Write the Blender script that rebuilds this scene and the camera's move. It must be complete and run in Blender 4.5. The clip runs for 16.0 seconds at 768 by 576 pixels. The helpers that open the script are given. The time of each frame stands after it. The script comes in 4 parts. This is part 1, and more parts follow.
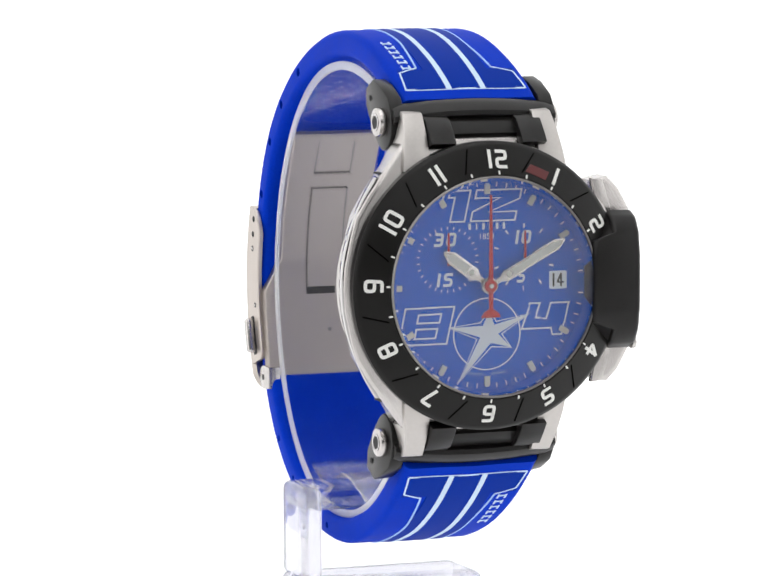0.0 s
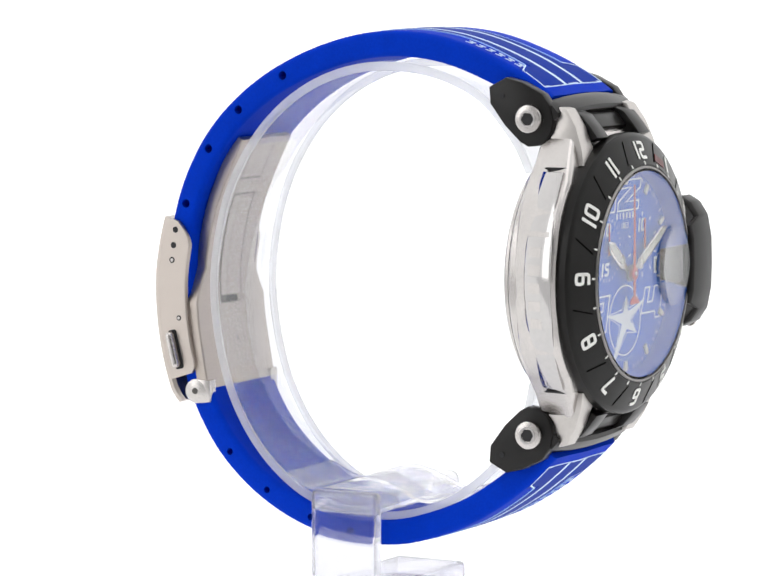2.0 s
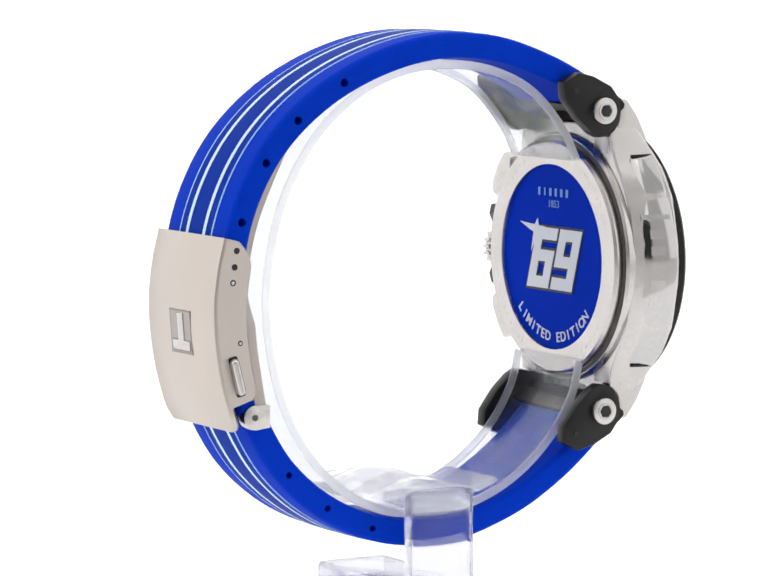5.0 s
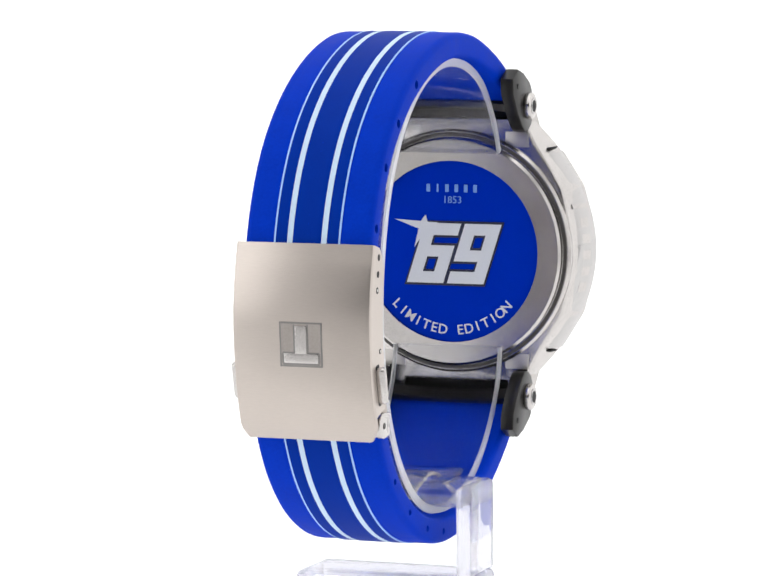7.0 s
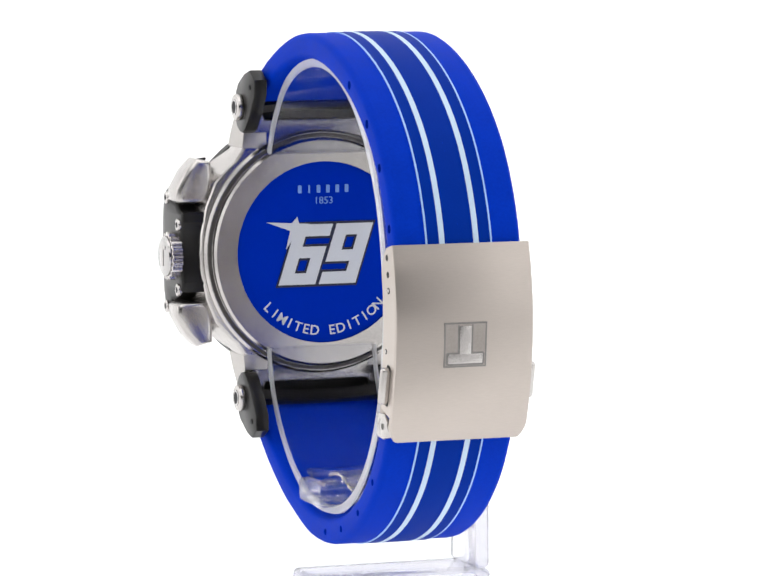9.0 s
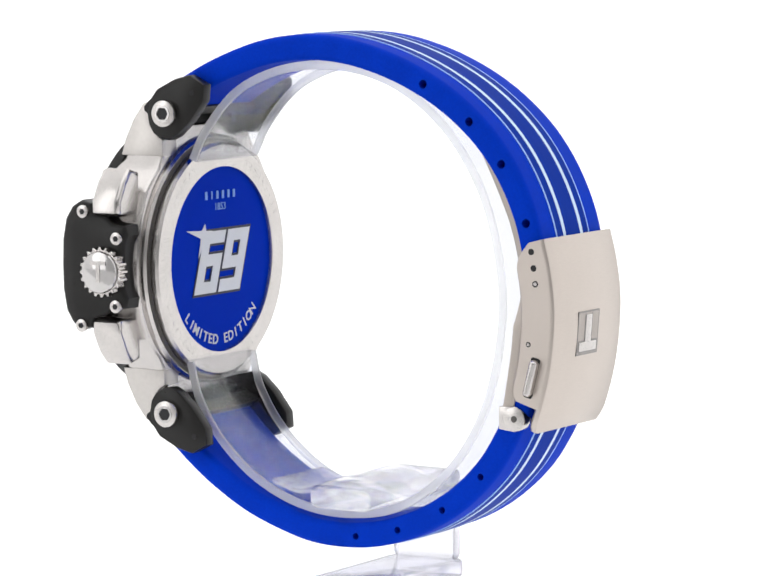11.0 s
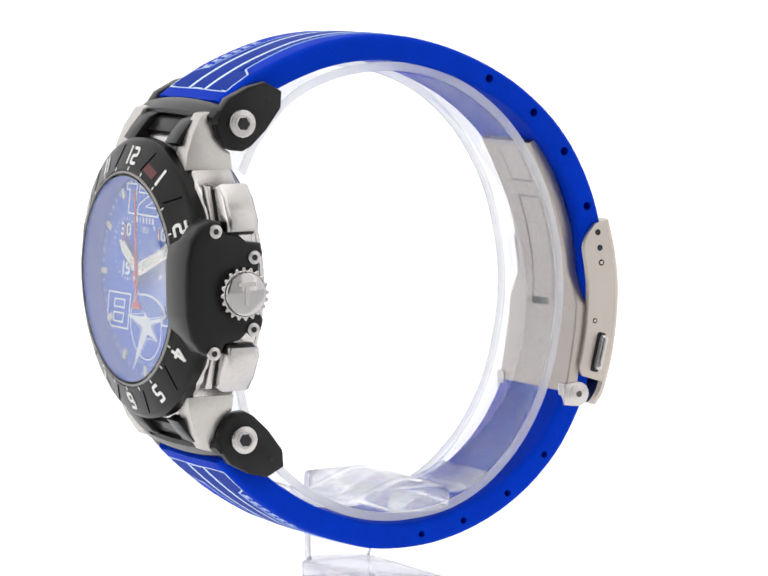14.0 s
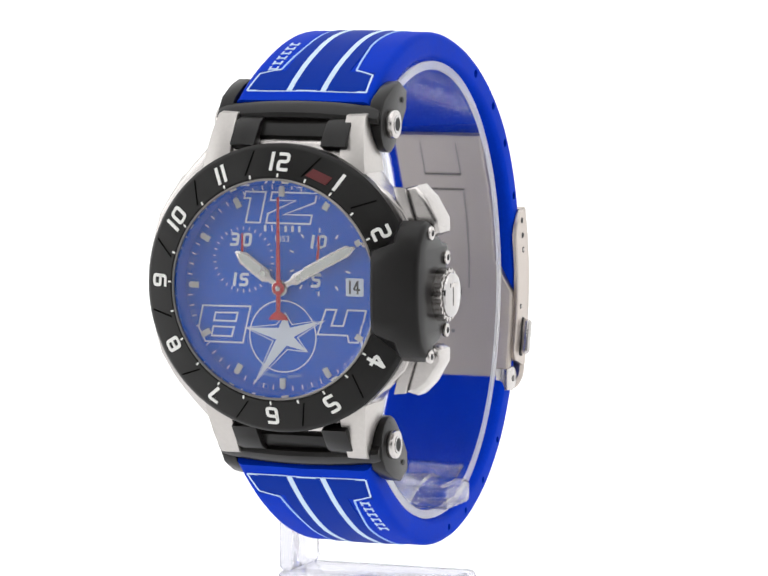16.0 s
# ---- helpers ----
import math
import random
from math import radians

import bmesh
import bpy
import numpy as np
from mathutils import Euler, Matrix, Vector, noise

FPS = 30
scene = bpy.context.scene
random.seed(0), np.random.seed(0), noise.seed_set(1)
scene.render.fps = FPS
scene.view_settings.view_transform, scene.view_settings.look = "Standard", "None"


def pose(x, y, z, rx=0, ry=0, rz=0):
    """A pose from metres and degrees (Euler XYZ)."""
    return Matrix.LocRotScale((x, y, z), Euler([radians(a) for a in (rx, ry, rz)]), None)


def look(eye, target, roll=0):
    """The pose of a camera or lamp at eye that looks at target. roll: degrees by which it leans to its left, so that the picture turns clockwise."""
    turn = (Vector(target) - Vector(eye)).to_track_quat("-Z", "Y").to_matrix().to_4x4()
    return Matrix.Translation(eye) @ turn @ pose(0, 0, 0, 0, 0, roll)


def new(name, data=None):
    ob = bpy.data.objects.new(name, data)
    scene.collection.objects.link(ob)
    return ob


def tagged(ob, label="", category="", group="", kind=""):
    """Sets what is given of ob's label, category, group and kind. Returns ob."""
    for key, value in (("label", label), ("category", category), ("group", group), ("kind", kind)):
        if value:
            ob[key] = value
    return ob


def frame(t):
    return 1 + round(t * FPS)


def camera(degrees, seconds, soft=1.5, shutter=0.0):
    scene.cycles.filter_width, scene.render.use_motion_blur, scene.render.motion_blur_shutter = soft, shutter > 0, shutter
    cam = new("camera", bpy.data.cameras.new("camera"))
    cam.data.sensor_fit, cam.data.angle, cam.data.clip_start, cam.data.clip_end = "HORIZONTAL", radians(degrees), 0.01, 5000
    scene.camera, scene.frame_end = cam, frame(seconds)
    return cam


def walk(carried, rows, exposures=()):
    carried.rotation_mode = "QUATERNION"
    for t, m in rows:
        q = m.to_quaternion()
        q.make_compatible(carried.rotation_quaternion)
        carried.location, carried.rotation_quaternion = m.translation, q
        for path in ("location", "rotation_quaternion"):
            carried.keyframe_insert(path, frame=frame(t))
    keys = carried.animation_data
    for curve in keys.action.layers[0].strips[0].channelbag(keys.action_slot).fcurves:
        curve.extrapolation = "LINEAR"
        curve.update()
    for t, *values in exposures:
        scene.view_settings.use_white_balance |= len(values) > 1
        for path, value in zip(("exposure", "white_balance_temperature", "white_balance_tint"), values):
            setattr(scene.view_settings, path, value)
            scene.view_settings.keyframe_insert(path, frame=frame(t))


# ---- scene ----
# Millimetres are used while building; MM turns them into metres. The watch and its stand share one space:
# x towards 3 o'clock, y away from the dial, z up, with the turning axis at x = y = 0.
MM = 0.001
BASE = 58.8                     # height of that space's zero over the table
CX, CZ = 0.3, -6.6              # centre of the dial
TURN0, TURN = 21.10, 19.834     # degrees at the start, degrees a second

cam = camera(11.0, 16.0, soft=1.6)
EYE = Vector((-0.00026, -0.630, (52.15 + BASE) * MM))
AIM = EYE + Vector((0, math.cos(0.0989), -math.sin(0.0989)))
walk(cam, [(0.0, look(EYE, AIM, -0.17)), (16.0, look(EYE, AIM, -0.17))])

# ---- light: unseen softboxes in an added white tent, open to a dark wall behind the camera, its front dimmer than the sweep ----
world = bpy.data.worlds.new("world")
scene.world = world
world.use_nodes = True
world.node_tree.nodes["Background"].inputs[0].default_value = (0.95, 0.96, 1.0, 1)
world.node_tree.nodes["Background"].inputs[1].default_value = 0.3


def area_lamp(name, size_x, size_y, eye, target, watts, colour=(1, 1, 1)):
    data = bpy.data.lights.new(name, "AREA")
    data.shape, data.size, data.size_y, data.energy, data.color = "RECTANGLE", size_x, size_y, watts, colour
    ob = new(name, data)
    ob.matrix_world = look(eye, target)
    return ob


area_lamp("softbox_top", 0.7, 0.7, (0, -0.15, 0.85), (0, 0, 0.06), 1.0)
area_lamp("softbox_side", 0.35, 0.7, (-0.8, -0.38, 0.35), (0, 0, 0.06), 1.0)
area_lamp("softbox_side", 0.35, 0.7, (0.75, -0.5, 0.35), (0, 0, 0.06), 0.45)

# ---- materials ----


def material(name, colour, rough=0.5, metal=0.0, noise_scale=0.0, vary=0.0, bump=0.0, stretch=(1, 1, 1), **extra):
    """A principled surface with grain: colour and roughness vary with noise, at noise_scale per metre."""
    m = bpy.data.materials.new(name)
    m.use_nodes = True
    nodes, links = m.node_tree.nodes, m.node_tree.links
    b = nodes["Principled BSDF"]
    b.inputs["Base Color"].default_value = (*colour, 1)
    b.inputs["Roughness"].default_value = rough
    b.inputs["Metallic"].default_value = metal
    for key, value in extra.items():
        b.inputs[key.replace("_", " ")].default_value = value
    if noise_scale:
        tc = nodes.new("ShaderNodeTexCoord")
        mp = nodes.new("ShaderNodeMapping")
        mp.inputs["Scale"].default_value = stretch
        n1 = nodes.new("ShaderNodeTexNoise")
        n1.inputs["Scale"].default_value, n1.inputs["Detail"].default_value = noise_scale, 4
        n2 = nodes.new("ShaderNodeTexNoise")
        n2.inputs["Scale"].default_value, n2.inputs["Detail"].default_value = noise_scale * 0.08, 3
        links.new(tc.outputs["Object"], mp.inputs[0])
        links.new(mp.outputs[0], n1.inputs["Vector"])
        links.new(tc.outputs["Object"], n2.inputs["Vector"])
        add = nodes.new("ShaderNodeMath")
        add.operation = "ADD"
        links.new(n1.outputs["Fac"], add.inputs[0])
        links.new(n2.outputs["Fac"], add.inputs[1])
        ramp = nodes.new("ShaderNodeMapRange")
        ramp.inputs["From Min"].default_value, ramp.inputs["From Max"].default_value = 0.5, 1.5
        ramp.inputs["To Min"].default_value, ramp.inputs["To Max"].default_value = 1 - vary, 1 + vary
        links.new(add.outputs[0], ramp.inputs["Value"])
        mul = nodes.new("ShaderNodeMixRGB")
        mul.blend_type, mul.inputs[0].default_value = "MULTIPLY", 1.0
        mul.inputs[1].default_value = (*colour, 1)
        links.new(ramp.outputs[0], mul.inputs[2])
        links.new(mul.outputs[0], b.inputs["Base Color"])
        rr = nodes.new("ShaderNodeMath")
        rr.operation = "MULTIPLY"
        rr.inputs[1].default_value = rough
        links.new(ramp.outputs[0], rr.inputs[0])
        links.new(rr.outputs[0], b.inputs["Roughness"])
        if bump:
            bp = nodes.new("ShaderNodeBump")
            bp.inputs["Strength"].default_value, bp.inputs["Distance"].default_value = bump, 0.00005
            links.new(n1.outputs["Fac"], bp.inputs["Height"])
            links.new(bp.outputs[0], b.inputs["Normal"])
    return m


def glass(name, ior, colour=(1, 1, 1), rough=0.0, clear=0.0):
    m = bpy.data.materials.new(name)
    m.use_nodes = True
    nodes, links = m.node_tree.nodes, m.node_tree.links
    nodes.remove(nodes["Principled BSDF"])
    g = nodes.new("ShaderNodeBsdfGlass")
    g.inputs["IOR"].default_value, g.inputs["Roughness"].default_value = ior, rough
    g.inputs["Color"].default_value = (*colour, 1)
    t = nodes.new("ShaderNodeBsdfTransparent")
    t.inputs["Color"].default_value = (*colour, 1)
    mix = nodes.new("ShaderNodeMixShader")
    mix.inputs[0].default_value = clear
    links.new(g.outputs[0], mix.inputs[1])
    links.new(t.outputs[0], mix.inputs[2])
    links.new(mix.outputs[0], nodes["Material Output"].inputs[0])
    return m


RUBBER = material("blue_rubber", (0.0, 0.034, 0.48), 0.55, noise_scale=2600, vary=0.13, bump=0.3, Specular_IOR_Level=0.03)
RUBBER_DARK = material("printed_dark_blue", (0.0, 0.028, 0.31), 0.5, noise_scale=3500, vary=0.08, bump=0.1, Specular_IOR_Level=0.03)
PRINT = material("white_print", (0.56, 0.71, 0.86), 0.55, noise_scale=2500, vary=0.08)
BLACK = material("black_coating", (0.010, 0.0092, 0.009), 0.3, noise_scale=4000, vary=0.12, bump=0.03, Specular_IOR_Level=0.26)
BLACK_MATT = material("black_bezel", (0.009, 0.0085, 0.008), 0.3, noise_scale=5000, vary=0.1, bump=0.02, Specular_IOR_Level=0.2)
STEEL = material("polished_steel", (0.52, 0.505, 0.50), 0.10, 1.0, noise_scale=1200, vary=0.06)
BRUSHED = material("brushed_steel", (0.47, 0.422, 0.385), 0.42, 1.0, noise_scale=900, vary=0.10, bump=0.25, stretch=(1, 14, 14))
SATIN = material("satin_steel", (0.55, 0.525, 0.51), 0.24, 1.0, noise_scale=2500, vary=0.12, bump=0.08)
# Lit copy of the brushed steel: the cover's brighter light is in the colour.
COVER_STEEL = material("lit_brushed_cover_steel", (0.54, 0.485, 0.445), 0.36, 1.0, noise_scale=900, vary=0.08, bump=0.2, stretch=(1, 14, 14))
LUG_STEEL = material("brushed_lug_steel", (0.53, 0.505, 0.485), 0.4, 1.0, noise_scale=1500, vary=0.08, bump=0.15)
# Darker steel: the shade of a sunken ground, put into the colour.
RECESS = material("shaded_steel_recess", (0.40, 0.365, 0.34), 0.45, 1.0, noise_scale=3500, vary=0.15, bump=0.2)
ETCH = material("fine_etching", (0.26, 0.25, 0.245), 0.4, 0.9, noise_scale=4000, vary=0.2)
ENGRAVE = material("dark_engraving", (0.09, 0.085, 0.08), 0.5, 0.6, noise_scale=4000, vary=0.2)
HOLE = material("dark_hole", (0.01, 0.01, 0.012), 0.7, noise_scale=4000, vary=0.2)
GROOVE = material("black_groove", (0.001, 0.001, 0.001), 0.8, noise_scale=4000, vary=0.2, Specular_IOR_Level=0.0)
DIAL = material("blue_dial", (0.012, 0.13, 0.66), 0.5, noise_scale=6000, vary=0.08, bump=0.05, Specular_IOR_Level=0.1)
DIAL_WHITE = material("white_dial_print", (0.80, 0.86, 0.93), 0.5, noise_scale=5000, vary=0.05)
LUME = material("lume", (0.72, 0.73, 0.66), 0.6, noise_scale=5000, vary=0.05)
RED = material("red_lacquer", (0.55, 0.012, 0.018), 0.35, noise_scale=4000, vary=0.06)
DARK_RED = material("dark_red_paint", (0.09, 0.004, 0.005), 0.4, noise_scale=4000, vary=0.1)
BACK_BLUE = material("blue_case_back_enamel", (0.0, 0.026, 0.42), 0.3, noise_scale=3000, vary=0.05, Specular_IOR_Level=0.01)
SILVER_PRINT = material("silver_print", (0.62, 0.64, 0.68), 0.5, noise_scale=3000, vary=0.05)
DARK_OUTLINE = material("dark_outline_print", (0.004, 0.007, 0.035), 0.5, noise_scale=3000, vary=0.1)
PALE_BLUE = material("pale_blue_print", (0.15, 0.30, 0.70), 0.5, noise_scale=3000, vary=0.1)
CRYSTAL = glass("sapphire_crystal", 1.55)
LENS = glass("lens_glass", 1.1)
RING_CLEAR = glass("thin_clear_acrylic", 1.2, (0.93, 0.935, 0.95), 0.0, 0.82)
PRINT_FINE = material("pale_blue_line_print", (0.34, 0.55, 0.90), 0.55, noise_scale=2500, vary=0.1)
ACRYLIC = glass("clear_acrylic", 1.36, (0.985, 0.985, 0.99), 0.02, 0.45)
# Grey tint stands in for dark refractions; roughness blurs the strap's reflection.
ACRYLIC_GREYED = glass("greyed_foot_acrylic", 1.45, (0.90, 0.90, 0.93), 0.12, 0.25)
SAWN = material("sawn_acrylic_edge", (0.95, 0.955, 0.97), 0.55, noise_scale=2500, vary=0.03, Transmission_Weight=0.72)
# Emission is added to the paper so table and background burn out to white.
PAPER = material("white_sweep_added_glow", (0.40, 0.40, 0.40), 0.9, noise_scale=300, vary=0.01, Emission_Color=(1, 1, 1, 1), Emission_Strength=0.82, Specular_IOR_Level=0.0)


def let_through(m, share):
    """Lets a share of the light straight through a surface."""
    nodes, links = m.node_tree.nodes, m.node_tree.links
    t = nodes.new("ShaderNodeBsdfTransparent")
    mix = nodes.new("ShaderNodeMixShader")
    mix.inputs[0].default_value = share
    links.new(nodes["Principled BSDF"].outputs[0], mix.inputs[1])
    links.new(t.outputs[0], mix.inputs[2])
    links.new(mix.outputs[0], nodes["Material Output"].inputs[0])


let_through(SAWN, 0.42)
BEZEL_WHITE = material("white_bezel_paint", (0.78, 0.78, 0.75), 0.5, noise_scale=2500, vary=0.05)
# Tinted grey in place of dark surroundings refracted through the post.
POST_CLEAR = glass("greyed_post_acrylic", 1.47, (0.90, 0.90, 0.925), 0.03, 0.2)
# Unseen front panels, faintly glowing, added to shape what dial and steel mirror.
FRONT = material("glowing_grey_panel", (0.35, 0.35, 0.35), 0.8, noise_scale=200, vary=0.03, Emission_Color=(1, 1, 1, 1), Emission_Strength=0.18)
# Unseen wall behind the camera, added so polished steel mirrors something dark.
WALL = material("dark_reflection_wall", (0.06, 0.06, 0.06), 0.8, noise_scale=60, vary=0.15)
# Unseen sheet before the watch; its added glow sets the haze on the crystal.
FRONT_SHEET = material("added_front_glow", (0.40, 0.40, 0.40), 0.9, noise_scale=80, vary=0.04, Emission_Color=(1, 1, 1, 1), Emission_Strength=0.36, Specular_IOR_Level=0.0)
# Unseen walls and roof carry added emission as soft fill.
CARD = material("glowing_white_card", (0.85, 0.85, 0.85), 0.8, noise_scale=200, vary=0.02, Emission_Color=(1, 1, 1, 1), Emission_Strength=0.3)

# ---- building helpers ----


def smooth_by_angle(bm, degrees=35):
    for f in bm.faces:
        f.smooth = True
    for e in bm.edges:
        if len(e.link_faces) == 2 and e.calc_face_angle(0) > radians(degrees):
            e.smooth = False


def part(name, bm, mat, parent, label="", scale=MM, sharp=35):
    """Links a bmesh, in millimetres, as one mesh object under a thing or a part."""
    bmesh.ops.remove_doubles(bm, verts=bm.verts, dist=0.0005)
    bmesh.ops.recalc_face_normals(bm, faces=bm.faces)
    for v in bm.verts:
        v.co *= scale
    smooth_by_angle(bm, sharp)
    me = bpy.data.meshes.new(name)
    bm.to_mesh(me)
    bm.free()
    me.materials.append(mat)
    ob = new(name, me)
    if parent is not None:
        ob.parent = parent
    return tagged(ob, label=label)


def curve2(points, n):
    """n + 1 points of a smooth curve through the given ones, evenly by length."""
    p = [Vector(q) for q in points]
    p = [2 * p[0] - p[1]] + p + [2 * p[-1] - p[-2]]
    fine = []
    for i in range(1, len(p) - 2):
        for k in range(16):
            t = k / 16
            a, b, c, d = p[i - 1], p[i], p[i + 1], p[i + 2]
            fine.append(0.5 * (2 * b + (c - a) * t + (2 * a - 5 * b + 4 * c - d) * t * t + (3 * b - a - 3 * c + d) * t ** 3))
    fine.append(p[-2])
    run = [0.0]
    for a, b in zip(fine, fine[1:]):
        run.append(run[-1] + (b - a).length)
    out = []
    for k in range(n + 1):
        s = run[-1] * k / n
        i = max(j for j in range(len(run)) if run[j] <= s + 1e-9)
        i = min(i, len(fine) - 2)
        t = (s - run[i]) / max(run[i + 1] - run[i], 1e-9)
        out.append(fine[i].lerp(fine[i + 1], t))
    return out


def normals2(path):
    """The left-hand normals of a 2D path."""
    out = []
    for i in range(len(path)):
        d = path[min(i + 1, len(path) - 1)] - path[max(i - 1, 0)]
        out.append(Vector((-d.y, d.x)).normalized())
    return out


def sweep(bm, path, section, normals=None, closed=False, widths=None):
    """Sweeps a section of (x, offset along the normal) along a path of (y, z); closed rings have no end caps."""
    normals = normals or normals2(path)
    rings = []
    for i, (p, n) in enumerate(zip(path, normals)):
        w = widths[i] if widths else (1, 1)
        rings.append([bm.verts.new((CX + x * w[0], p.x + n.x * o * w[1], p.y + n.y * o * w[1])) for x, o in section])
    m = len(section)
    count = len(rings) if closed else len(rings) - 1
    for i in range(count):
        a, b = rings[i], rings[(i + 1) % len(rings)]
        for k in range(m):
            bm.faces.new((a[k], a[(k + 1) % m], b[(k + 1) % m], b[k]))
    if not closed:
        bm.faces.new(rings[0][::-1])
        bm.faces.new(rings[-1])
    return rings


def rounded(w, h, r, n=4):
    """The outline of a rounded rectangle round 0, counter-clockwise."""
    out = []
    for cx, cy, a0 in ((w / 2 - r, h / 2 - r, 0), (-w / 2 + r, h / 2 - r, 90), (-w / 2 + r, -h / 2 + r, 180), (w / 2 - r, -h / 2 + r, 270)):
        for k in range(n + 1):
            a = radians(a0 + 90 * k / n)
            out.append((cx + r * math.cos(a), cy + r * math.sin(a)))
    return out


def prism(bm, outline, y0, y1, bevel=0.0, place=None, segments=2):
    """A prism of an outline (x, z) between two depths; place maps it afterwards."""
    a = [bm.verts.new((x, y0, z)) for x, z in outline]
    b = [bm.verts.new((x, y1, z)) for x, z in outline]
    n = len(a)
    faces = [bm.faces.new(a), bm.faces.new(b[::-1])]
    for k in range(n):
        faces.append(bm.faces.new((a[k], b[k], b[(k + 1) % n], a[(k + 1) % n])))
    bmesh.ops.recalc_face_normals(bm, faces=faces)
    verts = a + b
    if bevel:
        edges = {e for f in faces[:2] for e in f.edges}
        r = bmesh.ops.bevel(bm, geom=list(edges), offset=bevel, segments=segments, affect="EDGES", profile=0.5)
        verts = list({v for v in verts if v.is_valid} | set(r["verts"]))
    if place is not None:
        bmesh.ops.transform(bm, matrix=place, verts=verts)
    return verts


def disc(r, n=64, a0=0.0):
    return [(r * math.cos(a0 + 2 * math.pi * k / n), r * math.sin(a0 + 2 * math.pi * k / n)) for k in range(n)]


def lathe(bm, profile, n=96, centre=(CX, CZ), closed=True):
    """Turns a profile of (radius, y) round the dial's axis."""
    rings = []
    for k in range(n):
        a = 2 * math.pi * k / n
        rings.append([bm.verts.new((centre[0] + r * math.sin(a), y, centre[1] + r * math.cos(a))) for r, y in profile])
    m = len(profile)
    for k in range(n):
        a, b = rings[k], rings[(k + 1) % n]
        for j in range(m if closed else m - 1):
            q = (a[j], a[(j + 1) % m], b[(j + 1) % m], b[j])
            if profile[j][0] < 1e-6 and profile[(j + 1) % m][0] < 1e-6:
                continue
            if profile[j][0] < 1e-6:
                q = (a[j], a[(j + 1) % m], b[(j + 1) % m])
            elif profile[(j + 1) % m][0] < 1e-6:
                q = (a[j], a[(j + 1) % m], b[j])
            bm.faces.new(q)


def at_face(x, z, y=0.0, turn=0.0):
    """Places a flat piece, drawn round 0 in x and z, on the dial side; turn is clockwise as one reads it."""
    return Matrix.Translation((CX + x, y, CZ + z)) @ Matrix.Rotation(radians(turn), 4, "Y")


def text_mesh(body, size, depth, shear=0.0, spacing=1.0, offset=0.0, squeeze=1.0):
    """Letters of Blender's own font as a bmesh in x and z, centred on 0, raised towards -y."""
    cu = bpy.data.curves.new("letters", "FONT")
    cu.body, cu.size, cu.extrude, cu.shear, cu.space_character, cu.offset = body, size, depth / 2, shear, spacing, offset
    cu.align_x, cu.align_y, cu.resolution_u = "CENTER", "CENTER", 3
    ob = bpy.data.objects.new("letters", cu)
    me = bpy.data.meshes.new_from_object(ob)
    bm = bmesh.new()
    bm.from_mesh(me)
    bpy.data.objects.remove(ob)
    bpy.data.meshes.remove(me)
    bpy.data.curves.remove(cu)
    xs = [v.co.x for v in bm.verts]
    ys = [v.co.y for v in bm.verts]
    mx, my = (min(xs) + max(xs)) / 2, (min(ys) + max(ys)) / 2
    for v in bm.verts:
        v.co = Vector(((v.co.x - mx) * squeeze, -v.co.z, v.co.y - my))
    return bm


def stroke(bm, points, width, y0, y1, closed=False):
    """A flat line of even width along points (x, z), as a thin raised band."""
    p = [Vector(q) for q in points]
    n = len(p)
    inner, outer = [], []
    for i in range(n):
        if closed:
            d0, d1 = (p[i] - p[i - 1]).normalized(), (p[(i + 1) % n] - p[i]).normalized()
        else:
            d0 = (p[i] - p[max(i - 1, 0)]).normalized() if i else (p[1] - p[0]).normalized()
            d1 = (p[min(i + 1, n - 1)] - p[i]).normalized() if i < n - 1 else d0
        t = (d0 + d1).normalized()
        nrm = Vector((-t.y, t.x))
        k = min(1 / max(abs(nrm.dot(Vector((-d0.y, d0.x)))), 0.35), 2.2) * width / 2
        inner.append(p[i] + nrm * k)
        outer.append(p[i] - nrm * k)
    rings = [[bm.verts.new((q.x, y, q.y)) for q, y in ((inner[i], y0), (outer[i], y0), (outer[i], y1), (inner[i], y1))] for i in range(n)]
    for i in range(n if closed else n - 1):
        a, b = rings[i], rings[(i + 1) % n]
        for k in range(4):
            bm.faces.new((a[k], a[(k + 1) % 4], b[(k + 1) % 4], b[k]))
    if not closed:
        bm.faces.new(rings[0][::-1])
        bm.faces.new(rings[-1])


def cut_corners(points, c, closed):
    """Takes the corners off a line of points, by c along each side."""
    p = [Vector(q) for q in points]
    out = []
    for i, q in enumerate(p):
        if not closed and i in (0, len(p) - 1):
            out.append(q)
            continue
        a, b = p[i - 1] - q, p[(i + 1) % len(p)] - q
        out.append(q + a.normalized() * min(c, a.length * 0.45))
        out.append(q + (a.normalized() + b.normalized()) * min(c, a.length * 0.45, b.length * 0.45) * 0.3)
        out.append(q + b.normalized() * min(c, b.length * 0.45))
    return out


